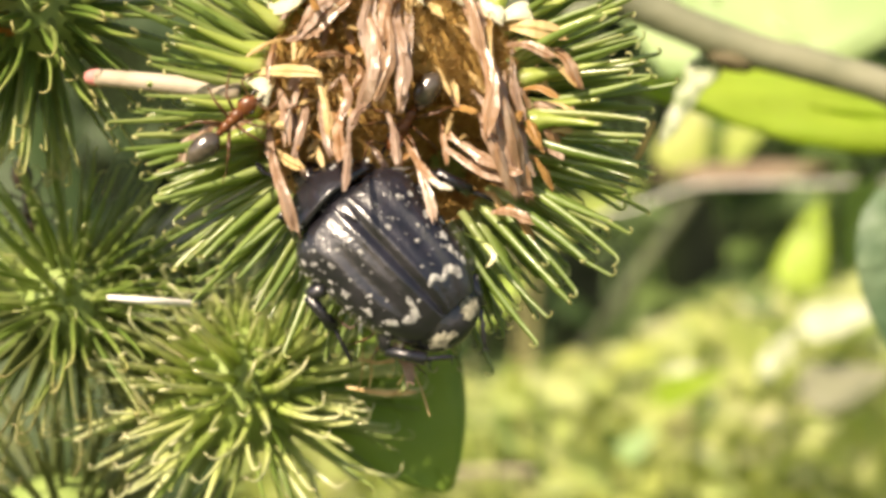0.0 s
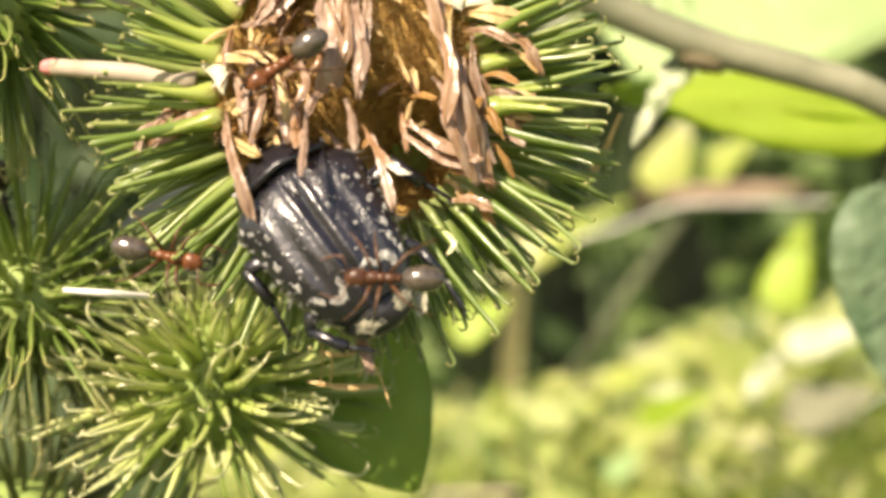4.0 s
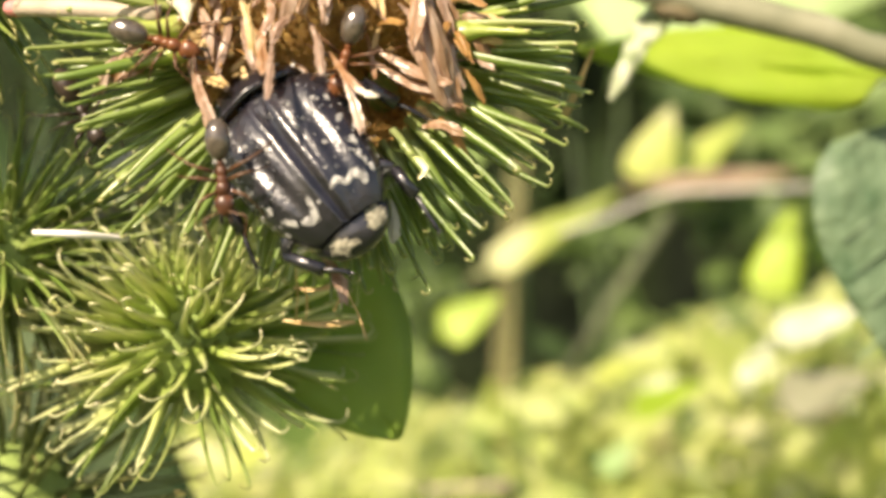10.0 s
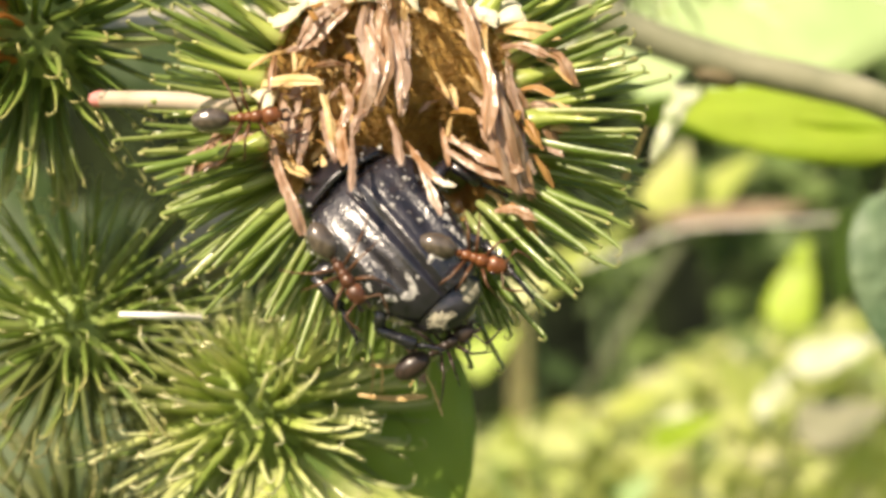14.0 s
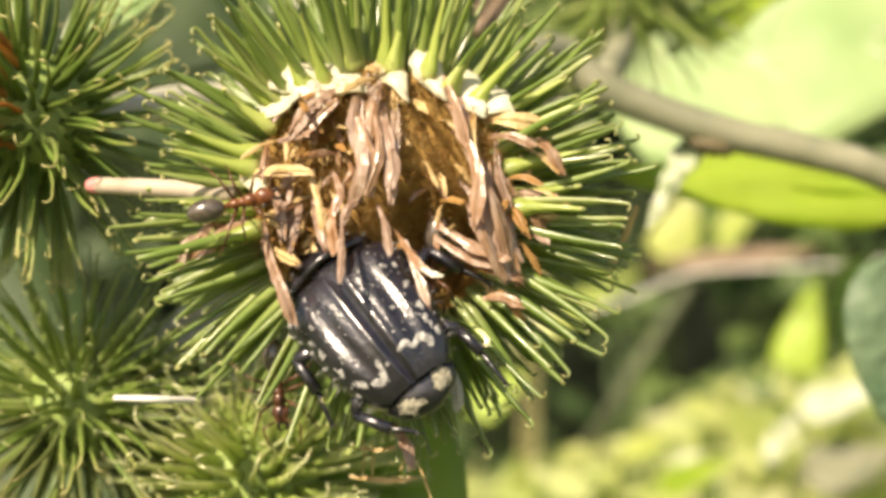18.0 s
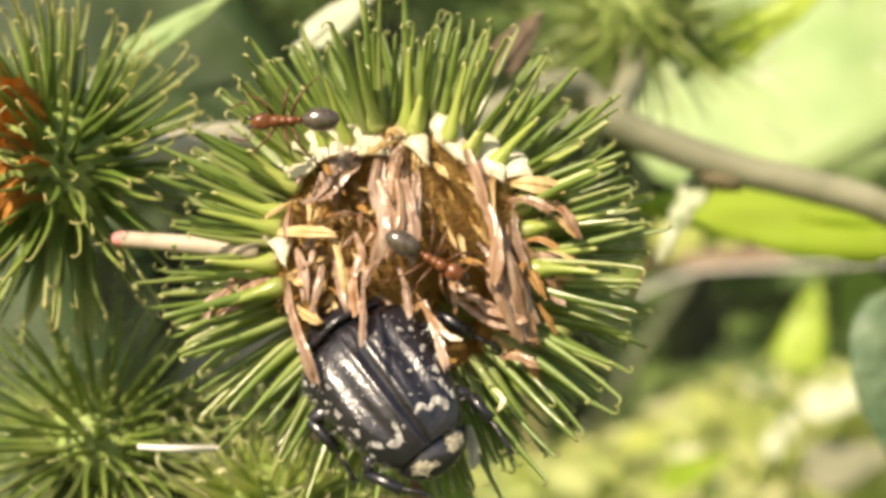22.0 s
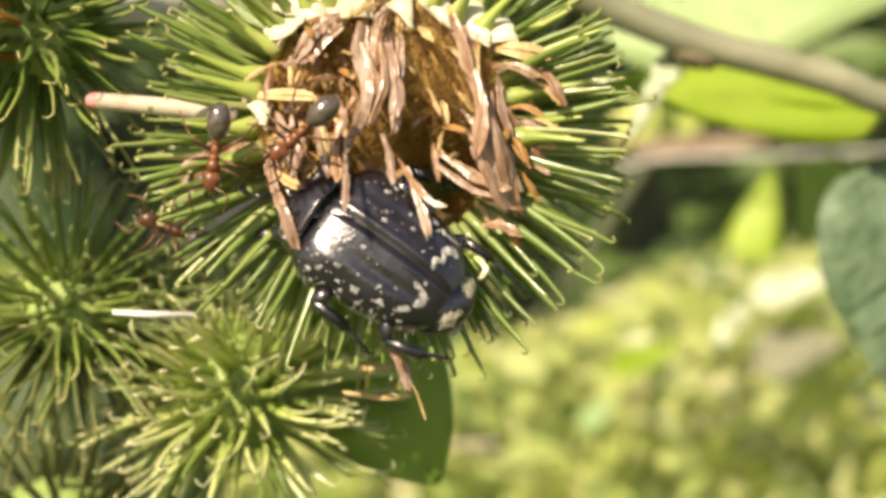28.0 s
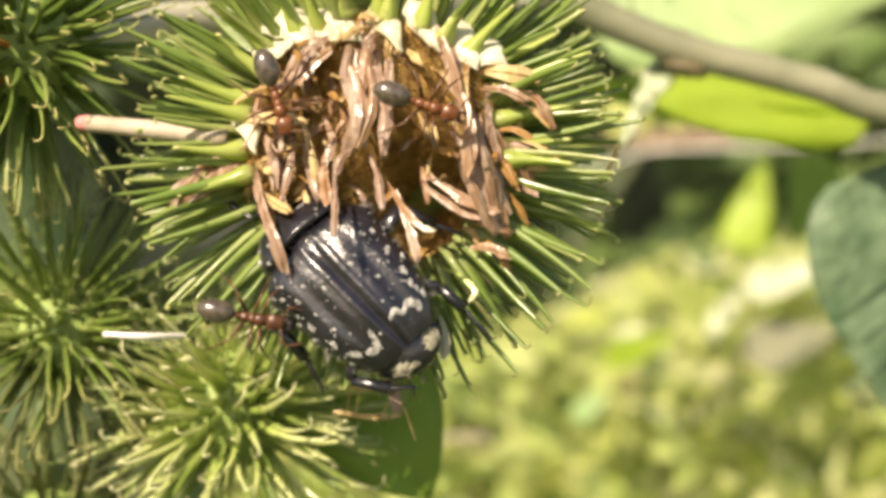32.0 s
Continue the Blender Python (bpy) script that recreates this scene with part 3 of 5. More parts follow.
# over the beetle's shoulders
floret([(-5.3, -2.2, 4.3), (-5.2, -3.8, 3.2), (-5.2, -5.0, 1.8)], 0.18)
floret([(-2.8, -1.6, 4.1), (-1.9, -3.0, 2.8), (-1.1, -3.6, 2.0)], 0.2, None)
floret([(-1.5, -3.4, 2.3), (-1.1, -3.8, 2.0), (-0.7, -3.9, 1.9)], 0.14, M_WHITE, flare=0.9, label="white floret tip")
floret([(-2.4, -1.2, 3.7), (-1.7, -2.2, 1.9), (-1.3, -2.6, 0.6)], 0.22)
# fan at the left rim
sheaf(0.7, [(-10.3, 1.0, 5.3), (-11.6, 0.2, 4.2), (-12.9, 0.2, 2.8)], 3, 0.30, 16)
floret([(-10.6, 1.0, 4.1), (-12.2, 0.0, 3.6), (-13.3, 0.0, 2.7)], 0.26)
# right rim
floret([(1.5, 0.2, 9.6), (2.8, -0.6, 9.5), (4.1, -0.4, 9.3)], 0.34, M_FLORET_Y)
floret([(3.4, 0.4, 8.7), (4.5, -0.6, 8.2), (5.2, -0.6, 7.0)], 0.3)
floret([(3.2, 1.0, 5.3), (3.9, 0.2, 4.9), (4.3, 0.4, 4.1)], 0.3)
floret([(4.4, 1.4, 6.6), (4.9, 0.6, 5.8), (4.3, 0.6, 5.2)], 0.3)


floret([(-0.1, 0.0, -0.1), (0.9, -1.2, -0.5), (1.5, -1.8, -1.1), (1.3, -1.9, -1.5)], 0.16, M_BRACT_PALE, flare=0.8, label="pale curled bract tip")
floret([(-0.2, -0.5, -2.5), (-0.0, -1.2, -3.5), (0.0, -1.5, -4.3)], 0.32, M_STALK, flare=0.7, label="pale green dry bract")
# bits that hang beneath the beetle's tail
floret([(-3.2, 0.5, -5.1), (-2.5, -0.5, -6.0), (-2.3, -0.8, -6.8)], 0.36, M_FLORET, flare=0.8, label="pinkish dry petal")
floret([(-4.9, 3.0, -6.5), (-3.8, 2.6, -6.6), (-2.7, 2.4, -6.3)], 0.14, M_FLORET_Y)
floret([(-5.6, 5.0, -8.1), (-3.9, 4.6, -8.3), (-2.3, 4.4, -8.2)], 0.17, M_FLORET_Y)
for a, c in (((-4.7, 2.0, -5.6), (-4.9, 4.0, -8.1)), ((-4.3, 2.0, -6.2), (-4.4, 4.0, -8.0)), ((-2.3, 1.0, -6.5), (-1.3, 1.0, -8.9)), ((-2.5, 1.0, -6.4), (-2.9, 2.0, -7.6))):
    floret([a, Vector(a).lerp(Vector(c), 0.5) + Vector((0.1, 0, 0)), c], 0.05, M_FLORET_Y)
# short scraps of withered florets all over the dish, hanging forward and down
r = random.Random(17)
for k in range(120):
    a = r.uniform(0.40, 1.15) * math.pi if k < 50 else r.uniform(0.45, 2.2) * math.pi if k < 100 else r.uniform(0, math.tau)
    q = 6.3 * math.sqrt(r.uniform(0.12, 1))
    b0 = HEAD_AT + Vector((q * math.cos(a), -2.5 - 0.5 * (q / 6.2) ** 2, q * math.sin(a)))
    if b0.z < 3.0 and b0.x < 0:
        continue
    d = Vector((r.uniform(-0.6, 0.6) + 0.2 * math.cos(a), r.uniform(-0.7, -0.2), r.uniform(-0.9, 0.0))).normalized() * r.uniform(0.9, 2.3)
    floret([b0, b0 + d * 0.5 + Vector((0, -0.15, 0.12)), b0 + d], r.uniform(0.09, 0.19), r.choice((None, M_FLORET_Y, M_SHRED)))


# brown scraps among the bracts of the right rim, and more strands towards the claw
for k in range(20):
    a = r.uniform(-0.30, 0.22) * math.pi
    q = r.uniform(5.4, 7.4)
    b0 = HEAD_AT + Vector((q * math.cos(a), r.uniform(-3.4, -2.2), q * math.sin(a)))
    d = Vector((r.uniform(0.2, 1.0), r.uniform(-0.5, 0.2), r.uniform(-1.0, 0.2))).normalized() * r.uniform(1.0, 2.2)
    floret([b0, b0 + d * 0.5 + Vector((0, -0.1, 0.2)), b0 + d], r.uniform(0.12, 0.24), r.choice((None, None, M_SHRED, M_FLORET_Y)))
for k in range(7):
    p0 = Vector(CLAW_TOP).lerp(Vector(CLAW_END), r.uniform(0.0, 0.45)) + Vector((r.uniform(-0.5, 0.9), r.uniform(-0.2, 0.5), 0))
    p2 = Vector(CLAW_END) + Vector((r.uniform(-0.9, 0.5), r.uniform(-0.4, 0.5), r.uniform(-0.2, 1.0)))
    floret([p0, p0.lerp(p2, 0.5) + Vector((r.uniform(-0.2, 0.2), -0.4, 0)), p2], r.uniform(0.16, 0.26))


# broad-based green bracts that rise from the upper rim
def rim_mesh(length, width, hook, seed):
    bm = bmesh.new()
    pts, rad = [], []
    for t, w in ((0, 0.7), (0.1, 1.0), (0.22, 0.8), (0.4, 0.5), (0.7, 0.34), (1.0, 0.22)):
        pts.append((0.35 * t * t - 0.2 * t, 0.1 * math.sin(seed + 4 * t), length * t))
        rad.append(width * w)
    for k in range(1, 5):
        a = hook * math.pi * k / 4
        pts.append((pts[5][0] + 0.28 * (1 - math.cos(a)), pts[5][1], length + 0.28 * math.sin(a)))
        rad.append(width * 0.2 * (1 - 0.12 * k))
    tube(bm, pts, rad, sides=5, flat=0.42, side_hint=(1, 0, 0))
    return mesh_of("rim_bract", bm, M_RIM)


RIM = [rim_mesh(3.9, 0.56, 0.9, 1), rim_mesh(4.6, 0.50, 0.7, 2), rim_mesh(3.5, 0.60, 1.0, 3), rim_mesh(4.3, 0.52, 0.4, 4)]
r = random.Random(19)
for k in range(19):
    a = radians(-8 + 200 * k / 18 + r.uniform(-4, 4))
    ring = Vector((math.cos(a), 0, math.sin(a)))
    at = HEAD_AT + ring * r.uniform(5.8, 6.4) + Vector((0, -2.9 + r.uniform(-0.4, 0.4), 0))
    d = ring + Vector((r.uniform(-0.14, 0.14), r.uniform(-0.40, 0.0), r.uniform(-0.1, 0.1)))
    piece("rim_bract", r.choice(RIM), head, Matrix.Translation(at * MM - head.location) @ frame_of(d, (r.uniform(-0.6, 0.6), -1, 0)).to_4x4() @ Matrix.Diagonal((1, 1, r.uniform(0.85, 1.1), 1)))


# pale inner bracts along the upper rim
def inner_mesh(length, width, seed):
    """A pale papery scale: broad foot, waist, a curled and notched tip."""
    bm = bmesh.new()
    r = random.Random(seed)
    rows = []
    for i in range(11):
        t = i / 10
        w = width * (0.50 + 0.62 * math.sin(math.pi * min(1, t * 1.25) ** 0.8) * (1 - 0.25 * t)) * (1 if t < 0.8 else max(0.12, 1 - ((t - 0.8) / 0.21) ** 1.5))
        bend = 0.75 * t * t - 0.25 * math.sin(t * 5 + seed)
        row = []
        for s in (-1, -0.6, -0.2, 0.2, 0.6, 1):
            notch = 0.30 * length * max(0, t - 0.7) * (r.uniform(-1, 1) - 1.2 * (abs(s) < 0.3))
            row.append((bend + 0.30 * width * s * s + r.uniform(-.03, .03), s * w * r.uniform(0.88, 1.1), length * t + notch))
        rows.append([bm.verts.new(c) for c in row] + [bm.verts.new((c[0] - 0.09, c[1] * 0.96, c[2])) for c in row[::-1]])
    for a, b in zip(rows, rows[1:]):
        for k in range(12):
            bm.faces.new((a[k], a[(k + 1) % 12], b[(k + 1) % 12], b[k]))
    bm.faces.new(rows[-1])
    bm.faces.new(rows[0][::-1])
    return mesh_of("inner_bract", bm, M_INNER)


INNER = [inner_mesh(2.6, 0.70, 1), inner_mesh(2.6, 0.58, 2), inner_mesh(2.6, 0.80, 3), inner_mesh(2.6, 0.64, 4)]
r = random.Random(21)
for k, (at, tip) in enumerate([((-8.9, 0.8, 11.6), (-6.2, -0.6, 11.7)), ((-9.2, 0.6, 10.3), (-8.2, -1.2, 11.0)), ((-6.5, 0.8, 12.4), (-4.9, -0.8, 11.7)), ((-3.6, 0.6, 12.9), (-2.6, -1.0, 11.5)),
                               ((-1.7, 0.6, 13.0), (-0.8, -1.0, 11.7)), ((0.3, 0.6, 12.0), (1.2, -0.8, 10.6)), ((1.0, 0.6, 11.2), (2.3, -0.6, 10.6)), ((-10.1, 1.2, 7.9), (-9.5, -1.0, 6.6)),
                               ((-8.0, 0.8, 12.4), (-6.8, -1.0, 11.3))]):
    a, b = Vector(at), Vector(tip)
    d = b - a
    s = d.length / 2.6
    piece("inner_bract", INNER[k % 4], head, Matrix.Translation(a * MM - head.location) @ frame_of(d, (0.15, 0.75, -0.6)).to_4x4() @ Matrix.Diagonal((1.1, r.uniform(0.95, 1.35), s * 1.35, 1)))

# ---- neighbouring heads ----
def bud(at, axis, radius, lo, hi, count, seed, label, scale, droop=0.0, spare=0, kinds=None):
    ob = thing("burdock_bur", at, label, "flower head", "burdock heads")
    part("involucre", globe(at, radius), M_CUP, ob)
    bracts_on(ob, at, axis, radius * 0.92, lo, hi, count, random.Random(seed), lean=0.97, scale=scale, droop=droop, spare=spare, kinds=kinds or UPRIGHT)
    return ob


CLOSED_AT, CLOSED_AXIS = Vector((-11.9, 14.6, -9.4)), (-0.10, -0.36, 0.93)
# top tiers all pale as if sunlit, lower tier mixed with plain green
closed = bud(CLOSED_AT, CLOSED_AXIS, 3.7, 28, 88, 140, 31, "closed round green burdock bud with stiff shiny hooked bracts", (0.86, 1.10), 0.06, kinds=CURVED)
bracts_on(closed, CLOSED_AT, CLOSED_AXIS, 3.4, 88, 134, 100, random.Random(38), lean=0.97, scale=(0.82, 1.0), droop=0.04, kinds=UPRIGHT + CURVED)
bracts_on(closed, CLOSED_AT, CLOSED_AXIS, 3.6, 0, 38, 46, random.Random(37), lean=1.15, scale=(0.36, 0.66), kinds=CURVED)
LEFT_AT, LEFT_AXIS = Vector((-21.8, 13.5, -5.0)), (0.12, -0.20, 0.95)
spiky = bud(LEFT_AT, LEFT_AXIS, 3.2, 4, 85, 130, 32, "green spiky burdock bud with golden hooks", (0.72, 0.96), 0.12)
# lower tier in the darker bracts: shade beneath the bud put into colour
bracts_on(spiky, LEFT_AT, LEFT_AXIS, 3.0, 80, 150, 130, random.Random(39), lean=0.97, scale=(0.72, 0.98), droop=0.16, kinds=DARK_SHADED + SHADED)
bud((-24.0, 22.0, -20.0), (0.2, -0.8, 0.3), 4.4, 4, 150, 160, 36, "burdock bud lower on the plant, shade in its olive-green colour", (0.9, 1.2), 0.05, kinds=DARK_SHADED)
left = bud((-22.8, 7.4, 11.0), (-0.68, -0.72, 0.14), 3.7, 30, 135, 230, 33, "green burdock bur with orange withered florets", (0.82, 1.05), 0.0, kinds=SHADED)
r = random.Random(34)
face = Vector((-0.68, -0.72, 0.14)).normalized()
fu = face.orthogonal().normalized()
fv = face.cross(fu)
for k in range(70):
    a, q = r.uniform(0, math.tau), 3.6 * math.sqrt(r.random())
    out = fu * math.cos(a) + fv * math.sin(a)
    b = Vector((-22.8, 7.4, 11.0)) + face * (3.6 - 0.12 * q * q) + out * q
    floret([b, b + face * 1.5 + out * 0.6, b + face * 2.6 + out * 1.5 + Vector((0, 0, -0.5))], 0.34, M_ORANGE, left)
bud((14.7, 56.0, 28.3), (-0.2, -0.4, 0.6), 4.6, 4, 150, 180, 35, "dark green burdock bud high on the stalk", (0.9, 1.2), 0.05)


# ---- stalks and twigs ----
def stalk(name, pts, radii, mat, label, category, n=6, sides=12):
    ob = thing(name, pts[0], label, category)
    bm = bmesh.new()
    line = smooth_line(pts, n)
    m = len(line) - 1
    rad = []
    for i in range(len(line)):
        q = i / m * (len(radii) - 1)
        j = min(int(q), len(radii) - 2)
        rad.append((radii[j] + (radii[j + 1] - radii[j]) * (q - j)) * (1 + 0.05 * noise.noise(line[i] * 0.4)))
    tube(bm, line, rad, sides)
    part("shoot", bm, mat, ob)
    return ob


stem = stalk("burdock_stalk", [(-3.5, 7.0, 6.0), (-1.0, 24.0, 13.6), (6.8, 36.0, 19.2), (11.1, 38.0, 16.6), (19.0, 38.0, 13.5), (25.6, 38.0, 11.9), (31.8, 38.0, 9.8), (48, 40, 1.5), (70, 46, -60), (85, 50, -300), (88, 50, -705)],
             [1.1, 1.15, 1.25, 1.3, 1.25, 1.22, 1.2, 1.6, 2.6, 3.8, 5.0], M_STEM, "smooth grey-green burdock stem", "stem", 8, 16)
bm = bmesh.new()
blob(bm, (18.7, 37.4, 12.2), (1.5, 0.9, 0.6), Euler((0, radians(15), 0)).to_matrix(), 16, 10, 0.3)
part("node", bm, M_NODE, stem, "brownish swollen node")
stalk("bud_stalk", [(-12.3, 17.4, -9.2), (-13.8, 19.4, -5.5), (-17.1, 19.5, -0.8), (-6.0, 23.0, 6.0), (-2.0, 23.0, 13.0)], [1.0, 1.1, 1.2, 1.2, 1.2], M_STALK, "pale grey-brown stalk of a burdock bud", "stem")
stalk("bud_stalk", [(-21.4, 15.4, -5.2), (-18.4, 17.5, -2.9), (-12.0, 18.5, 0.9), (-4.0, 22.0, 9.0), (-2.0, 23.0, 13.0)], [0.9, 0.95, 1.0, 1.1, 1.2], M_STALK, "pale grey-brown stalk of a burdock bud", "stem")
stalk("bud_stalk", [(-22.0, 9.5, 11.0), (-16.0, 22.0, 14.0), (-4.0, 25.0, 14.0)], [1.0, 1.1, 1.2], M_STALK, "pale grey-brown stalk of a burdock head", "stem")
stalk("bud_stalk", [(14.7, 57.0, 27.5), (13.5, 50.0, 22.0), (11.0, 38.5, 17.5)], [1.0, 1.1, 1.2], M_STEM, "short green stalk of a burdock bud", "stem")
pin = stalk("twig", [(-17.9, 2.5, 6.9), (-14.6, 1.2, 6.6), (-10.7, 0.6, 6.2)], [0.42, 0.46, 0.5], M_TWIG, "short pale twig with a pinkish end", "twig")
bm = bmesh.new()
tube(bm, smooth_line([(-17.8, 2.5, 6.9), (-18.2, 2.6, 6.9), (-18.6, 2.7, 6.9)], 4), [0.45, 0.44, 0.42, 0.42, 0.40, 0.38, 0.36, 0.30, 0.15], 10)
part("bud_tip", bm, M_PINK, pin, "pinkish tip")
stalk("twig", [(-17.2, 2.5, -3.8), (-15.1, 2.5, -3.9), (-13.1, 4.5, -4.1)], [0.14, 0.19, 0.17], M_PETAL, "short whitish bleached twig", "twig")
stalk("vine", [(22.0, 200.0, 1.0), (30.9, 200.0, 3.9), (36.9, 200.0, 6.5), (42.8, 200.0, 8.0), (53.6, 200.0, 8.5), (63.5, 200.0, 8.7), (92.6, 205.0, 10.4)], [0.30] * 7, M_PETAL, "thin pale dry vine in the weeds", "vine")
stalk("dry_stem", [(34.1, 250.0, -46.0), (41.3, 250.0, -43.5), (58.1, 250.0, -38.7), (84.7, 250.0, -35.1), (140, 260, -30)], [0.6] * 5, M_DRY, "thin brown dry stem in the meadow", "stem")
stalk("dry_stem", [(-1.5, 180.0, -40.9), (6.0, 180.0, -40.6), (12.6, 180.0, -40.3)], [0.5] * 3, M_TWIG, "pale pinkish dry stem piece", "stem")
stalk("dry_stem", [(65.7, 330.0, 17.7), (50.8, 330.0, -4.8), (35.9, 330.0, -27.3), (15.1, 330.0, -58.6), (-73.5, 330.0, -192.3)], [1.7] * 5, M_WEED, "greyish slanting weed stem", "stem")
floret([(10.3, 12.0, 6.1), (9.7, 13.0, 4.5), (8.8, 14.0, 2.5)], 0.22, M_FLORET_Y, head, label="straw-coloured stray floret")


# ---- leaves ----
def leaf_bm(base, tip, side, width, sag=0.0, cup=0.15, wave=0.04, shape=0.45, seg=14, thick=0.25):
    """A leaf blade from base to tip: midrib groove, cupped halves, wavy margin, real thickness."""
    bm = bmesh.new()
    base, tip = Vector(base), Vector(tip)
    axis = tip - base
    L = axis.length
    z = axis.normalized()
    x = Vector(side) - z * Vector(side).dot(z)
    x.normalize()
    nrm = z.cross(x)
    top, low = [], []
    for i in range(seg + 1):
        t = i / seg
        w = width * (math.sin(math.pi * min(1, t ** shape * 0.985 + 0.01)) ** 0.8 + 0.01)
        mid = base + axis * t + nrm * (sag * L * 4 * t * (1 - t))
        rt, rl = [], []
        for s in (-1, -0.66, -0.33, 0, 0.33, 0.66, 1):
            p = mid + x * (s * w) + nrm * (cup * w * s * s + wave * L * noise.noise((t * 5 + base.x, s * 2.0, base.z)) + (0.35 * thick if s == 0 else 0))
            rt.append(bm.verts.new(p + nrm * thick * 0.5))
            rl.append(bm.verts.new(p - nrm * thick * 0.5))
        top.append(rt)
        low.append(rl)
    for i in range(seg):
        for k in range(6):
            bm.faces.new((top[i][k], top[i][k + 1], top[i + 1][k + 1], top[i + 1][k]))
            bm.faces.new((low[i][k + 1], low[i][k], low[i + 1][k], low[i + 1][k + 1]))
        bm.faces.new((top[i][0], top[i + 1][0], low[i + 1][0], low[i][0]))
        bm.faces.new((top[i + 1][6], top[i][6], low[i][6], low[i + 1][6]))
    bm.faces.new(top[0][::-1] + low[0])
    bm.faces.new(top[-1] + low[-1][::-1])
    return bm


def leaf(base, tip, side, width, mat, label, vein_mat=None, veins=0, **kw):
    ob = thing("leaf", base, label, "leaf")
    part("blade", leaf_bm(base, tip, side, width, **kw), mat, ob)
    base, tip = Vector(base), Vector(tip)
    n = (tip - base).normalized().cross(Vector(side)).normalized()
    bm = bmesh.new()
    sag = kw.get("sag", 0.0) * (tip - base).length * 4
    back = base - (tip - base) * 0.12
    tube(bm, [back] + [base.lerp(tip, t) + n * (sag * t * (1 - t)) for t in (0, 0.2, 0.4, 0.6, 0.8, 0.97)], [0.5, 0.45, 0.38, 0.32, 0.26, 0.2, 0.1], 6)
    part("midrib", bm, vein_mat or mat, ob)
    across = Vector(side) - (tip - base) * (Vector(side).dot(tip - base) / (tip - base).length_squared)
    across.normalize()
    for k in range(veins):
        for e in (1, -1):
            t = 0.12 + 0.7 * k / veins
            p = base.lerp(tip, t) + n * (sag * t * (1 - t))
            q = base.lerp(tip, t + 0.16) + across * (e * width * 0.72) + n * (sag * t * (1 - t) + kw.get("cup", 0.15) * width * 0.5)
            bm = bmesh.new()
            tube(bm, [p, p.lerp(q, 0.5) - (tip - base) * 0.01, q], [0.24, 0.2, 0.1], 5)
            part("vein", bm, vein_mat or mat, ob)
    return ob


leaf((-7.5, 17.5, -4.5), (-0.3, 16.0, -15.1), (1, 0.1, 0.55), 4.6, M_LEAF, "small dark green leaf behind the bud", sag=0.02, cup=0.1, shape=0.8)
leaf((36.0, 48.0, 9.3), (12.5, 47.0, 11.3), (0.1, 0.35, 1), 3.4, M_LEAF_BRIGHT, "yellow-green leaf, sunlight put into its bright colour", sag=0.0, cup=0.1, shape=0.55)
leaf((36.4, 44.0, 5.4), (37.8, 43.0, -15.5), (1, 0.1, 0.1), 8.0, M_LEAF_BLUE, "drooping blue-green leaf with a pale wavy margin", M_LEAF_BLUE, 5, sag=0.03, cup=0.1, shape=0.55)
leaf((18.3, 40.0, 13.0), (14.0, 38.0, 6.3), (1, -0.3, 0.4), 1.2, M_MOTTLED, "curled withered whitish leaf", sag=0.05, cup=0.25, wave=0.1)
leaf((15.9, 95.0, 24.1), (62.5, 90.0, 33.1), (0.1, 0.5, 1), 14.0, M_LEAF_PALE, "large burdock leaf, strong sunlight put into its pale colour", M_SUN_PALE, 6, sag=0.02, cup=0.08, shape=0.6)
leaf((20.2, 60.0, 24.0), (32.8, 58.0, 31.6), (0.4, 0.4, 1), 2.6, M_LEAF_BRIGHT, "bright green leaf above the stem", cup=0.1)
leaf((59.5, 205.0, -10.2), (65.0, 210.0, 5.9), (0.9, -0.3, -0.3), 4.6, M_LEAF_BRIGHT, "upright yellow-green weed leaf", cup=0.15)
leaf((1.4, 230.0, -18.0), (12.6, 230.0, -10.6), (0, 0.4, 1), 4.4, M_LEAF_BRIGHT, "small yellow-green leaf among the weeds", cup=0.15)
leaf((54.0, 130.0, 7.2), (50.2, 130.0, -5.9), (1, -0.2, 0), 3.2, M_LEAF, "dark green leaf hanging among weeds", cup=0.1)
leaf((10.0, 228.0, -5.2), (36.0, 232.0, 9.8), (0, 0.5, 1), 3.6, M_MEADOW, "long leaf among the weeds, sunlight put into its pale colour", cup=0.1)
leaf((36.9, 206.0, 9.6), (66.0, 206.0, 11.6), (0, 0.4, 1), 1.9, M_DRY, "dull pinkish-brown dry leaf over the vine", cup=0.1, shape=0.7)
leaf((37.6, 210.0, 10.3), (43.4, 210.0, 24.1), (1, -0.3, 0.2), 5.0, M_MEADOW, "pale yellow-green weed leaf", cup=0.2)
leaf((47.1, 215.0, 12.6), (57.6, 215.0, 22.4), (0.4, 0.5, 1), 4.0, M_MEADOW, "pale yellow-green weed leaf", cup=0.2)
leaf((61.0, 206.0, -17.6), (77.0, 208.0, -13.0), (0.0, 0.6, 1), 3.4, M_SUN_PALE, "leaf with sunlight put into its cream-green colour", cup=0.2)
leaf((35.6, 208.0, -31.2), (49.5, 212.0, -26.4), (0, 0.5, 1), 2.6, M_LEAF_BRIGHT, "saturated yellow-green leaf low in the meadow", cup=0.15)
leaf((62.0, 208.0, -29.2), (80.0, 212.0, -25.4), (0, 0.5, 1), 5.0, M_STEM, "dull grey-green weed leaf", cup=0.15)
leaf((30.3, 210.0, -42.4), (36.6, 212.0, -36.8), (0.5, 0.5, 1), 2.4, M_LEAF_PALE, "pale green weed leaf low in the meadow", cup=0.15)
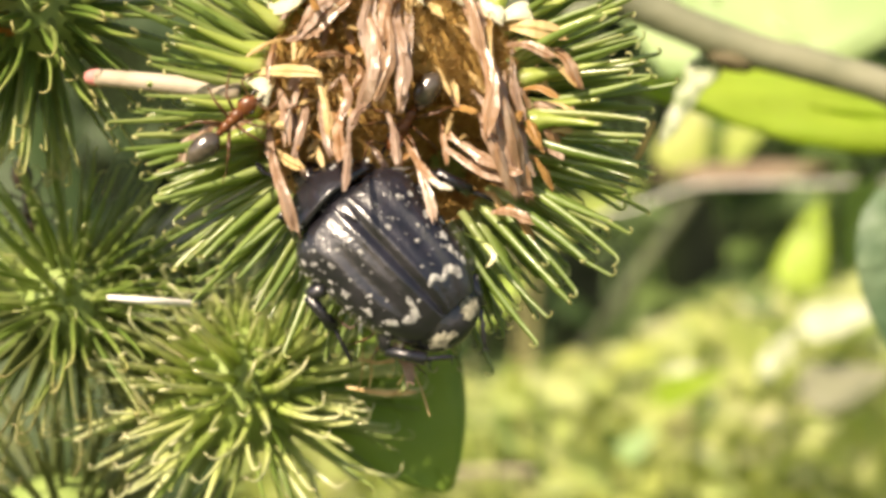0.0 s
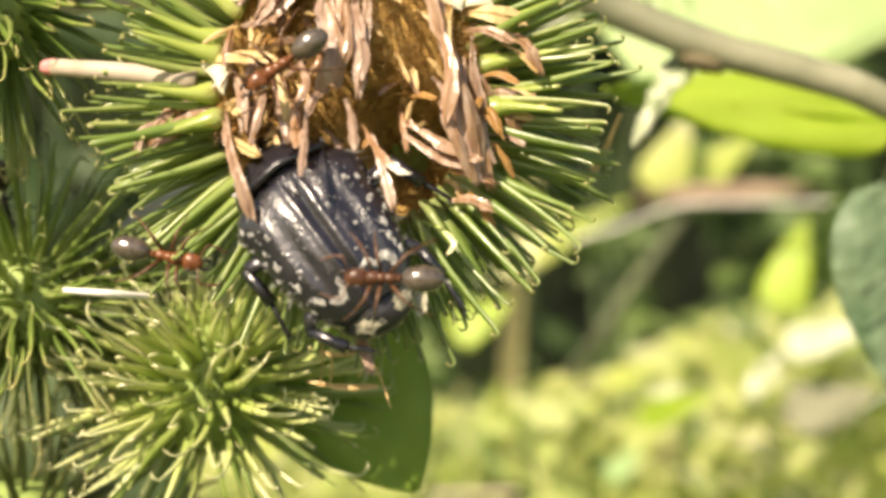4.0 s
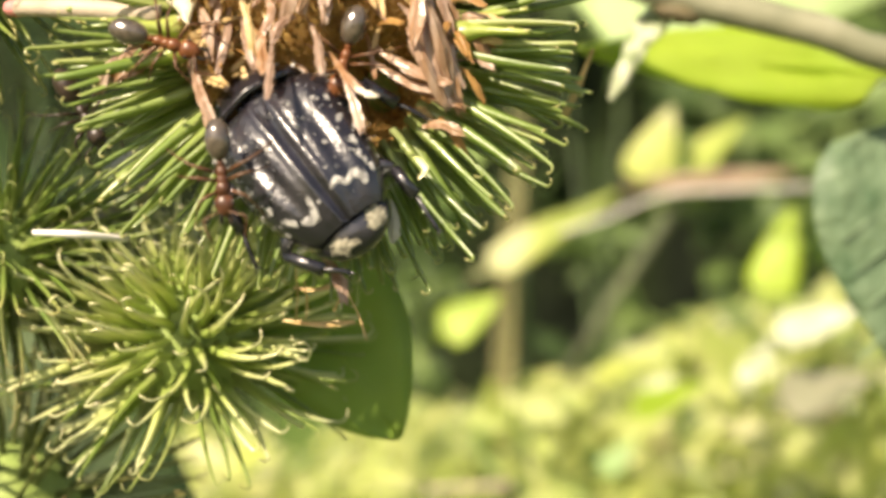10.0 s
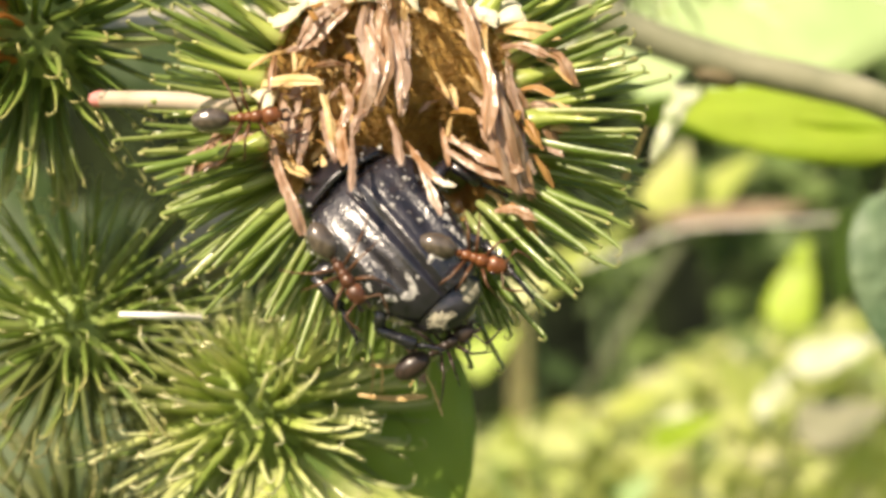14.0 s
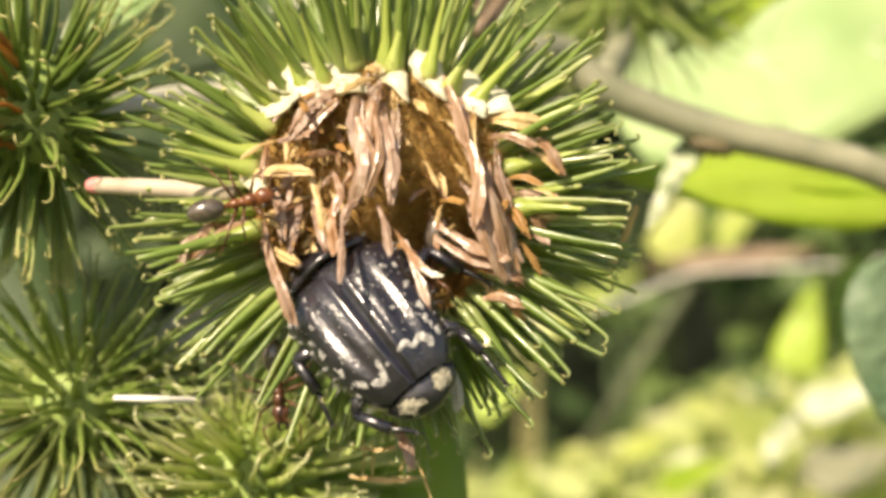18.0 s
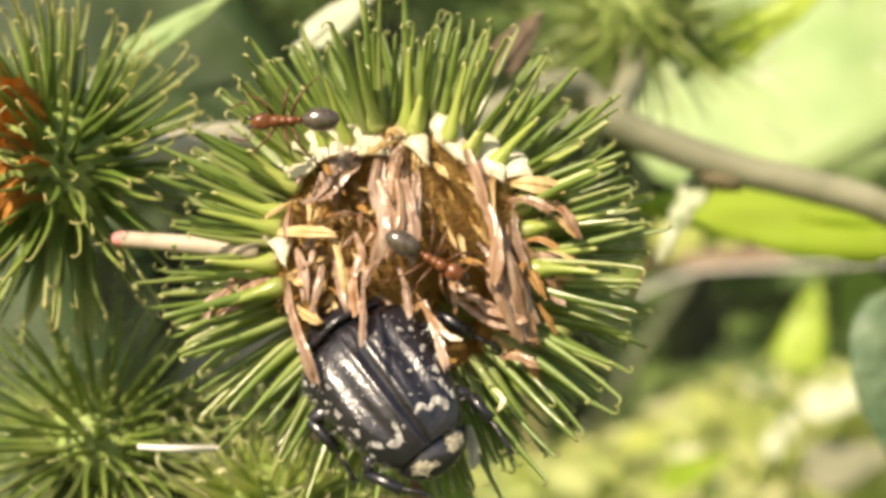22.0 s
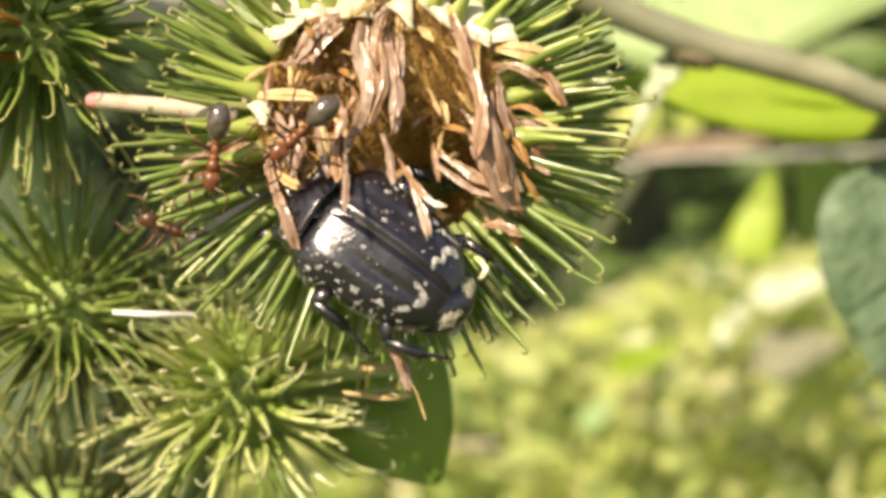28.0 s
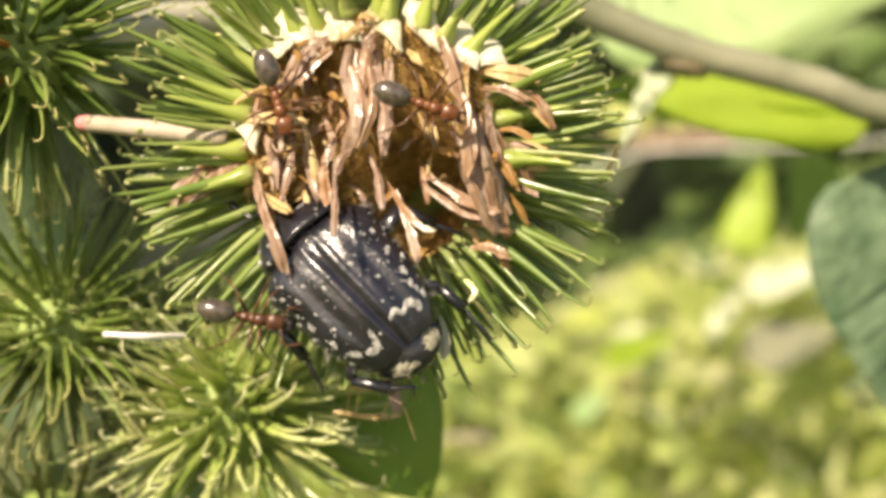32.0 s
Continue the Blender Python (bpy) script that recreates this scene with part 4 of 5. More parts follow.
for x0, x1, y0 in ((17.4, 14.0, 296.0), (19.4, 18.3, 312.0), (21.0, 16.6, 304.0)):
    stalk("dry_stem", [(x0 + 0.8, y0, 34.0), (x0, y0, 18.0), (x1, y0, -24.0), (x1 - 1.0, y0, -70.0), (x1 - 1.5, y0, -240.0)], [0.4, 0.6, 0.8, 1.0, 1.2], M_STRAW, "straw-coloured dry weed stem", "stem")

leaf((-22.9, 24.0, 19.3), (-15.6, 26.0, 24.5), (0.6, 0.4, 1), 1.0, M_LEAF_PALE, "leaf behind the bur, sunlight put into its pale colour", cup=0.15)
leaf((-10.8, 24.0, 20.4), (-5.3, 26.0, 25.2), (0.6, 0.4, 1), 1.1, M_SUN_PALE, "leaf behind the bur, sunlight put into its pale colour", cup=0.15)
leaf((1.8, 24.0, 18.8), (4.9, 26.0, 22.9), (0.6, 0.4, 1), 1.2, M_DRY, "brownish dry leaf behind the bur", cup=0.15)

leaf((-17.4, 19.0, -4.2), (-14.3, 18.0, -2.5), (0.5, 0.3, 1), 0.9, M_LEAF_PALE, "small leaf behind the buds, sunlight put into its pale colour", cup=0.15)

# two leaves added to hide the meadow; their dark colour is the shade there
leaf((-70, 52, 20), (-14, 46, -34), (0.6, 0.2, 0.75), 17.0, M_LEAF_SHADE, "large leaf added behind the buds, shade in its dark green", M_LEAF_SHADE, 5, cup=0.1, shape=0.6)
leaf((-60, 60, 45), (-10, 66, 12), (0.3, 0.2, 1), 14.0, M_LEAF_SHADE, "large leaf added farther back, shade put into its dark green", M_LEAF_SHADE, 5, cup=0.1, shape=0.6)

# ---- undergrowth ----
def mass(name, label, count, box, size, mat, seed, tilt, keep=None, stray=0.45):
    """Countless small leaves in one joined mesh."""
    r = random.Random(seed)
    verts, faces = [], []
    for i in range(count):
        p = Vector((r.uniform(*box[0]), r.uniform(*box[1]), r.uniform(*box[2])))
        if keep and not keep(p, r):
            continue
        L = r.uniform(*size)
        W = L * r.uniform(0.08, 0.26)
        d = Vector((r.uniform(-1, 1), r.uniform(-1, 0.6), r.uniform(-0.5, 0.8))).normalized()
        nrm = (Vector(tilt) + Vector((r.uniform(-1, 1), r.uniform(-1, 1), r.uniform(-1, 1))) * stray).normalized()
        x = d.cross(nrm).normalized()
        k = len(verts)
        for t, w in ((0, 0.1), (0.3, 0.9), (0.6, 0.85), (1, 0.02)):
            c = p + d * (L * (t - 0.5)) - nrm * (L * 0.25 * (t - 0.4) ** 2)
            verts += [c - x * (W * w) + nrm * (0.2 * W * w), c - nrm * 0.3, c + x * (W * w) + nrm * (0.2 * W * w)]
        for s in range(3):
            a = k + s * 3
            faces += [(a, a + 1, a + 4, a + 3), (a + 1, a + 2, a + 5, a + 4)]
    me = bpy.data.meshes.new(name)
    me.from_pydata([v * MM for v in verts], [], faces)
    me.polygons.foreach_set("use_smooth", [True] * len(me.polygons))
    me.materials.append(mat)
    return tagged(new(name, me), label, "undergrowth", "", "stuff")


def low_bank(p, r):
    rise = min(0.07, max(-0.05, 0.24 * (p.x / (p.y + 74) - 0.12)))
    return p.z < -(0.070 - rise - 0.024 * noise.noise((p.x * 0.021, p.y * 0.013, 1))) * (p.y + 74)


# ellipses of camera direction kept clear of weeds, to show dark backing
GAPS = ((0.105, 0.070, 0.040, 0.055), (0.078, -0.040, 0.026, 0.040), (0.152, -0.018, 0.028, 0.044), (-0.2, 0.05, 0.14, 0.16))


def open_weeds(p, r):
    """Sparse weeds, none inside GAPS, where the near-black backing stands for shade."""
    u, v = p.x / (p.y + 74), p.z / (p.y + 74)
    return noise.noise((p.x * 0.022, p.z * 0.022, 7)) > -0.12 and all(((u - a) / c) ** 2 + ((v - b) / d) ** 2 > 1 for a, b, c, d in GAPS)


mass("meadow", "yellow-green meadow weeds, sunlight put into their pale colours", 40000, ((-190, 220), (215, 480), (-225, 10)), (4, 15), M_MEADOW, 51, (-0.4, -0.55, 0.7), low_bank, 0.3)
mass("meadow_weed", "broad weed leaves, sunlight put into their pale colours", 260, ((-190, 220), (230, 340), (-170, 10)), (10, 22), M_MEADOW, 53, (-0.3, -0.7, 0.7), low_bank)
mass("meadow_weed", "broad weed leaves, half shade put into their darker green", 90, ((-190, 220), (225, 320), (-160, 10)), (10, 26), M_SHADE, 54, (0.3, -0.7, 0.3), low_bank)
mass("meadow_weed", "weed leaves, sunlight put into their cream-green colour", 150, ((40, 200), (225, 330), (-150, -5)), (9, 24), M_SUN_PALE, 58, (-0.3, -0.7, 0.7), low_bank)
mass("thicket", "weeds with shade put into their dark green, and dark gaps", 3800, ((-200, 260), (310, 560), (-70, 150)), (10, 30), M_SHADE, 52, (-0.3, -0.6, 0.8), open_weeds)

def bank(y):
    """Height of the ground: it climbs behind the burdock to a grassy bank."""
    q = min(1, max(0, (y - 70) / 170))
    return -700 + 470 * q * q * (3 - 2 * q)


# stems that carry the thicket's leaves, coloured dark for the shady gaps
rs = random.Random(57)
bm = bmesh.new()
for k in range(90):
    x, y = rs.uniform(-210, 270), rs.uniform(330, 570)
    top = rs.uniform(-60, 130)
    foot = bank(y) - 10
    x2, y2 = x + rs.uniform(-30, 30), y + rs.uniform(-20, 20)
    tube(bm, [(x, y, foot), (x * 0.5 + x2 * 0.5 + rs.uniform(-8, 8), (y + y2) / 2, (foot + top) / 2), (x2, y2, top)], [1.5, 1.2, 0.5], 5)
tagged(new("weed_stems", mesh_of("weed_stems", bm, M_LEAF_SHADE)), "thin weed stems, shade put into their dark colour", "undergrowth", "", "stuff")

# near-black rounded bank, added behind the weeds to stand in for deep shade
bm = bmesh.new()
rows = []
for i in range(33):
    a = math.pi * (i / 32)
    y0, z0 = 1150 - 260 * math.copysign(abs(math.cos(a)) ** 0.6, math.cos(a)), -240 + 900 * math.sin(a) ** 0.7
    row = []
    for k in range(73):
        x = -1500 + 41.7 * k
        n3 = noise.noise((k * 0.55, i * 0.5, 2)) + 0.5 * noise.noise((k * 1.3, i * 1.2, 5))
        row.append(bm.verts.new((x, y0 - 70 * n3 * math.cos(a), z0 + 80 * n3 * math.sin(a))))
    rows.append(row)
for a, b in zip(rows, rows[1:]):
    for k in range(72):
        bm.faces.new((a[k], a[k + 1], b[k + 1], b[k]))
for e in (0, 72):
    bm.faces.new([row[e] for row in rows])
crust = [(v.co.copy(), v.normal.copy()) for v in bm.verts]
tagged(new("backdrop", mesh_of("backdrop", bm, M_BACKING)), "near-black bank added to stand in for shade behind the weeds", "hedge", "", "structure")
# leaves added on its outside, dark for the same shade
rs = random.Random(59)
verts, faces = [], []
for co, _ in crust:
    for k in range(3):
        p = co + Vector((rs.uniform(-30, 30), rs.uniform(-25, 25), rs.uniform(-30, 30)))
        d = Vector((rs.uniform(-1, 1), rs.uniform(-1, 1), rs.uniform(-1, 0.6))).normalized()
        x = d.orthogonal().normalized()
        L, W, n = rs.uniform(30, 60), rs.uniform(9, 18), len(verts)
        verts += [p, p + d * L * 0.5 - x * W, p + d * L * 0.5 + d.cross(x) * W * 0.3, p + d * L * 0.5 + x * W, p + d * L]
        faces += [(n, n + 1, n + 2), (n, n + 2, n + 3), (n + 1, n + 4, n + 2), (n + 2, n + 4, n + 3)]
me = bpy.data.meshes.new("backing_leaves")
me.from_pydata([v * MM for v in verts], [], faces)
me.materials.append(M_LEAF_SHADE)
tagged(new("backing_leaves", me), "dark leaves added on the backing bank, shade in their colour", "hedge", "", "stuff")

bm = bmesh.new()
n = 60
g = [[bm.verts.new(((k - n / 2) ** 3 * 2.2, (i - n / 2) ** 3 * 2.2, bank((i - n / 2) ** 3 * 2.2) + 14 * noise.noise((k * 0.8, i * 0.8, 0)))) for k in range(n + 1)] for i in range(n + 1)]
for i in range(n):
    for k in range(n):
        bm.faces.new((g[i][k], g[i][k + 1], g[i + 1][k + 1], g[i + 1][k]))
tagged(new("ground", mesh_of("ground", bm, M_GROUND)), "rough grassy meadow ground rising to a bank", "ground", "", "structure")


# ---- the beetle: +x to its head, +z its back, in millimetres ----
def elytra_width(s):
    w = 0.80 + 0.20 * math.sin(min(1, s / 0.16) * math.pi / 2) - 0.05 * math.exp(-((s - 0.33) / 0.09) ** 2)
    if s > 0.55:
        w *= math.sqrt(max(0.0, 1 - ((s - 0.55) / 0.56) ** 2.6))
    if s > 0.25:
        w *= 1 - 0.20 * (s - 0.25) / 0.75
    return 3.15 * w


def elytra_height(s):
    h = 0.80 + 0.2 * math.sin(min(1, s / 0.35) * math.pi / 2)
    if s > 0.5:
        h *= 1 - 0.42 * ((s - 0.5) / 0.5) ** 2.4
    return 2.35 * h * (1 - 0.14 * math.exp(-(s / 0.022) ** 2))


def elytron_at(s, a, side, lift=0.0):
    """A point of a wing case: s from front to rear, a from the seam to the margin."""
    th = a * math.pi / 2
    W, H = elytra_width(s), elytra_height(s)
    y = W * math.sin(th) ** 0.92
    z = H * (0.06 + 0.94 * max(0.0, math.cos(th)) ** 0.62)
    z += 0.006 * math.cos(a * 31) * (1 - a) * min(1, s * 5) * (1 - 0.6 * s) + 0.03 * math.exp(-((a - 0.19) / 0.05) ** 2) * math.sin(math.pi * min(1, s * 1.1)) + 0.03 * math.exp(-((a - 0.43) / 0.06) ** 2) * math.sin(math.pi * min(1, s * 1.15)) + 0.02 * math.cos(a * 15) * (1 - a) * min(1, s * 5) * (1 - s) - 0.16 * math.exp(-(a / 0.035) ** 2) + 0.07 * math.exp(-((a - 0.07) / 0.03) ** 2)
    z -= 0.16 * math.exp(-((a - 0.30) / 0.10) ** 2) * math.exp(-((s - 0.62) / 0.3) ** 2)
    p = Vector((3.3 - 6.75 * s, side * y, z))
    if lift:
        c = Vector((p.x, 0, -1.0))
        p += (p - c).normalized() * lift
    return p


def spot(s, a, ds, da, side, seed, mat, parent, spikes=0.25, name="spot"):
    """A flat patch of scales with a ragged edge that lies on the wing case."""
    r = random.Random(seed)
    bm = bmesh.new()
    n = 16
    mid = bm.verts.new(elytron_at(s, a, side, 0.055))
    reach = [1 + r.uniform(-spikes, spikes) for k in range(n)]
    rings = []
    for f in (0.4, 0.75, 1.0):
        rings.append([bm.verts.new(elytron_at(min(0.985, max(0.01, s + ds * f * q * math.cos(math.tau * k / n))), min(0.98, max(0.03, a + da * f * q * math.sin(math.tau * k / n))), side, 0.05 if f < 1 else 0.02)) for k, q in enumerate(reach)])
    for k in range(n):
        bm.faces.new((mid, rings[0][k], rings[0][(k + 1) % n]))
        for p, q in zip(rings, rings[1:]):
            bm.faces.new((p[k], q[k], q[(k + 1) % n], p[(k + 1) % n]))
    bmesh.ops.recalc_face_normals(bm, faces=bm.faces)
    part(name, bm, mat, parent, local=True)


def stroke(line, width, side, seed, parent):
    """A zigzag band of white scales that lies on the wing case; width gives its half width from end to end."""
    r = random.Random(seed)
    bm = bmesh.new()
    m = 4
    pts = [Vector(p) for p in line]
    flat = []
    for p, q in zip(pts, pts[1:]):
        flat += [p.lerp(q, k / m) for k in range(m)]
    flat.append(pts[-1])
    rows = []
    for i, p in enumerate(flat):
        d = flat[min(i + 1, len(flat) - 1)] - flat[max(i - 1, 0)]
        d = Vector((d.x * 6.7, d.y * 4.2)).normalized()
        q = i / (len(flat) - 1)
        w = (width[0] + (width[1] - width[0]) * q) * r.uniform(0.8, 1.2) * (0.6 if i in (0, len(flat) - 1) else 1)
        rows.append([bm.verts.new(elytron_at(p.x + d.y * w * e / 6.7, p.y - d.x * w * e / 4.2, side, 0.055 if abs(e) < 1 else 0.02)) for e in (-1, -0.5, 0, 0.5, 1)])
    for a, b in zip(rows, rows[1:]):
        for k in range(4):
            bm.faces.new((a[k], a[k + 1], b[k + 1], b[k]))
    bmesh.ops.recalc_face_normals(bm, faces=bm.faces)
    part("spot", bm, M_SPOT, parent, local=True)


MARKS = {
    -1: ((0.455, 0.56, 0.032, 0.055), (0.30, 0.605, 0.024, 0.045), (0.265, 0.43, 0.020, 0.028), (0.285, 0.47, 0.010, 0.016), (0.48, 0.375, 0.014, 0.020), (0.63, 0.55, 0.034, 0.060), (0.735, 0.54, 0.036, 0.042),
         (0.77, 0.575, 0.026, 0.030), (0.37, 0.142, 0.020, 0.024), (0.21, 0.19, 0.014, 0.016), (0.695, 0.125, 0.010, 0.014), (0.556, 0.26, 0.018, 0.026), (0.55, 0.70, 0.024, 0.040), (0.68, 0.44, 0.010, 0.014), (0.82, 0.66, 0.026, 0.05)),
    1: ((0.106, 0.325, 0.014, 0.018), (0.256, 0.292, 0.016, 0.024), (0.206, 0.592, 0.024, 0.034), (0.294, 0.475, 0.024, 0.030), (0.144, 0.692, 0.020, 0.030), (0.356, 0.658, 0.018, 0.028), (0.444, 0.425, 0.012, 0.018), (0.475, 0.615, 0.030, 0.058),
        (0.37, 0.158, 0.018, 0.020), (0.694, 0.325, 0.012, 0.014), (0.60, 0.40, 0.014, 0.022), (0.668, 0.595, 0.032, 0.056), (0.805, 0.525, 0.034, 0.054), (0.83, 0.77, 0.022, 0.040), (0.40, 0.76, 0.018, 0.030), (0.28, 0.80, 0.016, 0.026),
        (0.20, 0.85, 0.014, 0.024), (0.54, 0.79, 0.020, 0.036), (0.77, 0.60, 0.012, 0.022), (0.12, 0.52, 0.012, 0.018)),
}


def make_beetle():
    ob = thing("beetle", (0, 0, 0), "black flower beetle with scattered white spots, head buried in florets", "beetle")
    ob.scale = (1.08, 1.08, 1.08)
    for side in (1, -1):
        bm = bmesh.new()
        grid = [[bm.verts.new(elytron_at(i / 40, (k / 34) ** 1.15, side)) for k in range(35)] for i in range(41)]
        for i in range(40):
            for k in range(34):
                bm.faces.new((grid[i][k], grid[i][k + 1], grid[i + 1][k + 1], grid[i + 1][k]))
        bmesh.ops.recalc_face_normals(bm, faces=bm.faces)
        case = part("wing_case", bm, M_BLACK, ob, "glossy black wing case with white spots", local=True)
        r = random.Random(61 if side > 0 else 62)
        # the large marks: most along the margin, a zigzag or hook before the tip
        for u, v, du, dv in MARKS[side]:
            spot(u, v, du * r.uniform(0.85, 1.1), dv * r.uniform(0.85, 1.1), side, r.random(), M_SPOT, case, 0.5)
        if side < 0:
            stroke([(0.815, 0.05), (0.785, 0.15), (0.835, 0.22), (0.80, 0.34), (0.84, 0.42), (0.885, 0.50)], (0.09, 0.20), side, 71, case)
            spot(0.862, 0.46, 0.035, 0.065, side, 73, M_SPOT, case, 0.4)
        else:
            stroke([(0.765, 0.16), (0.83, 0.19), (0.87, 0.23), (0.885, 0.33), (0.855, 0.42)], (0.10, 0.17), side, 72, case)
            spot(0.868, 0.36, 0.028, 0.065, side, 74, M_SPOT, case, 0.4)
            spot(0.831, 0.105, 0.012, 0.02, side, 76, M_SPOT, case)
        # specks, thickest along the ribs
        for k in range(46):
            u = r.uniform(0.04, 0.92)
            v = r.choice((0.21, 0.24, 0.45, 0.47)) + r.uniform(-.03, .03) if k % 2 else r.uniform(0.12, 0.92)
            q = r.uniform(0.002, 0.006)
            spot(u, v, q * r.uniform(1.0, 2.2), q * r.uniform(1.0, 2.4), side, r.random(), M_SPOT, case, 0.5)
    # triangular scutellum, a little proud of the wing cases
    bm = bmesh.new()
    rows = []
    for i in range(9):
        q = i / 8
        x = 3.5 - 1.55 * q
        h = elytra_height(max(0.0, (3.3 - x) / 6.75))
        rows.append([bm.verts.new((x, e * 0.8 * (1.03 - q), h + 0.035 - 0.10 * abs(e) ** 3)) for e in (-1, -0.75, -0.4, 0, 0.4, 0.75, 1)])
    for a, b in zip(rows, rows[1:]):
        for k in range(6):
            bm.faces.new((a[k], a[k + 1], b[k + 1], b[k]))
    bmesh.ops.recalc_face_normals(bm, faces=bm.faces)
    part("scutellum", bm, M_BLACK, ob, local=True)
    # neck shield
    bm = bmesh.new()
    rows = []
    for i in range(15):
        t = i / 14
        W = 2.45 * (1 - 0.42 * t ** 1.8) * (1 if t < 0.85 else math.sqrt(max(0.05, 1 - ((t - 0.85) / 0.16) ** 2)))
        H = 2.0 * (1 - 0.32 * t ** 1.5) * (1 if t < 0.85 else math.sqrt(max(0.05, 1 - ((t - 0.85) / 0.16) ** 2)))
        lip = 0.90 + 0.10 * min(1, t / 0.07)
        W, H = W * lip, H * lip * 1.06
        rows.append([bm.verts.new((3.33 + 1.8 * t + 0.2 * (1 - t) * (1 - abs(q)), W * math.sin(q * math.pi / 2), H * (0.1 + 0.9 * math.cos(q * math.pi / 2) ** 0.7) - 0.45 * t + (0.05 * math.cos(q * 9) if t < 0.9 else 0))) for q in [j / 9 for j in range(-9, 10)]])
    for a, b in zip(rows, rows[1:]):
        for k in range(18):
            bm.faces.new((a[k], a[k + 1], b[k + 1], b[k]))
    bmesh.ops.recalc_face_normals(bm, faces=bm.faces)
    shield = part("neck_shield", bm, M_BLACK, ob, "black neck shield with a few white dots", local=True)
    r = random.Random(63)
    for k in range(12):
        t, q = r.uniform(0.1, 0.7), r.choice((-1, 1)) * r.uniform(0.12, 0.75)
        W, H = 2.55 * (1 - 0.42 * t ** 1.8), 2.0 * (1 - 0.32 * t ** 1.5)
        bm = bmesh.new()
        blob(bm, (3.35 + 1.8 * t, W * math.sin(q * 1.5708), H * (0.1 + 0.9 * math.cos(q * 1.5708) ** 0.7) - 0.45 * t + 0.02), (0.11, 0.11, 0.06), None, 8, 5, 0.3)
        part("spot", bm, M_SPOT, shield, local=True)
    # head with clypeus, feelers
    bm = bmesh.new()
    blob(bm, (5.0, 0, 0.0), (0.95, 0.85, 0.65), None, 16, 10)
    blob(bm, (5.7, 0, -0.2), (0.55, 0.6, 0.3), None, 12, 8)
    skull = part("skull", bm, M_BLACK, ob, local=True)
    for side in (1, -1):
        bm = bmesh.new()
        blob(bm, (4.9, side * 0.78, 0.1), (0.25, 0.2, 0.25), None, 10, 7)
        part("eye", bm, M_BLACK, skull, local=True)
        bm = bmesh.new()
        tube(bm, [(5.8, side * 0.6, 0.3), (6.2, side * 1.1, 0.3), (6.7, side * 1.2, 0.2)], [0.08, 0.07, 0.06], 6)
        blob(bm, (7.0, side * 1.25, 0.15), (0.4, 0.16, 0.12), None, 8, 6)
        part("feeler", bm, M_BLACK, skull, local=True)
    # belly and tail plate
    bm = bmesh.new()
    blob(bm, (0.2, 0, 0.15), (4.0, 2.9, 1.2), None, 22, 14)
    part("belly", bm, M_BLACK, ob, local=True)
    bm = bmesh.new()
    lean = Euler((0, radians(8), 0)).to_matrix()
    blob(bm, (-2.9, 0, 0.05), (1.7, 1.95, 1.0), lean, 26, 18, 0.03)
    tail = part("tail_plate", bm, M_BLACK, ob, "black tail plate with cream blotches", local=True)
    r = random.Random(64)
    on = lambda e, f, s: Vector((-2.9, 0, 0.05)) + lean @ Vector((-1.7 * s * math.cos(f) * math.cos(e), 1.95 * s * math.sin(f), 1.0 * s * math.sin(e) * math.cos(f)))
    for th, ph, w, h in ((0.78, 0.46, 0.20, 0.22), (0.62, 0.26, 0.16, 0.24), (0.58, 0.62, 0.16, 0.16), (0.36, 0.44, 0.26, 0.09), (0.80, -0.44, 0.30, 0.19), (0.55, -0.68, 0.24, 0.17), (0.95, -0.62, 0.20, 0.22)):
        bm = bmesh.new()
        n = 18
        reach = [1 + r.uniform(-0.45, 0.4) for k in range(n)]
        mid = bm.verts.new(on(th, ph, 1.045))
        rings = [[bm.verts.new(on(th + w * f * q * math.cos(math.tau * k / n), ph + h * f * q * math.sin(math.tau * k / n), 1.04 if f < 1 else 1.015)) for k, q in enumerate(reach)] for f in (0.35, 0.7, 1.0)]
        for k in range(n):
            bm.faces.new((mid, rings[0][k], rings[0][(k + 1) % n]))
            for p, q in zip(rings, rings[1:]):
                bm.faces.new((p[k], q[k], q[(k + 1) % n], p[(k + 1) % n]))
        bmesh.ops.recalc_face_normals(bm, faces=bm.faces)
        part("blotch", bm, M_CREAM, tail, local=True)
    # legs, each hung at its hip
    legs = {}
    for key, side, hip, knee, ankle, toe in (
            ("front", 1, (3.9, 1.3, -0.3), (1.0, 0.6, -0.4), (1.7, 0.9, -1.3), (2.4, 0.9, -2.0)), ("front", -1, (3.9, -1.3, -0.3), (1.0, -0.6, -0.4), (1.7, -0.9, -1.3), (2.4, -0.9, -2.0)),
            ("middle", 1, (1.2, 2.4, 0.1), (0.2, 1.2, 0.2), (-1.5, 1.3, -0.4), (-2.9, 1.7, -1.0)), ("middle", -1, (1.2, -2.4, 0.1), (0.3, -1.7, 0.3), (-1.2, -2.3, -0.3), (-2.4, -2.9, -0.8)),
            ("hind", 1, (-1.4, 1.9, 0.1), (-1.2, 1.0, 0.3), (-2.7, 0.1, 0.3), (-3.4, -0.7, 0.0)), ("hind", -1, (-1.4, -1.9, 0.1), (-1.1, -0.9, 0.2), (-2.5, -0.9, -0.1), (-4.2, -0.7, -0.4))):
        bm = bmesh.new()
        tube(bm, [(0, 0, 0), Vector(knee) * 0.5, knee], [0.42, 0.50, 0.32], 8, 0.7)
        thigh = bm
        bm = bmesh.new()
        tube(bm, [knee, Vector(knee).lerp(Vector(ankle), 0.5), ankle], [0.25, 0.27, 0.31], 7)
        shin = bm
        bm = bmesh.new()
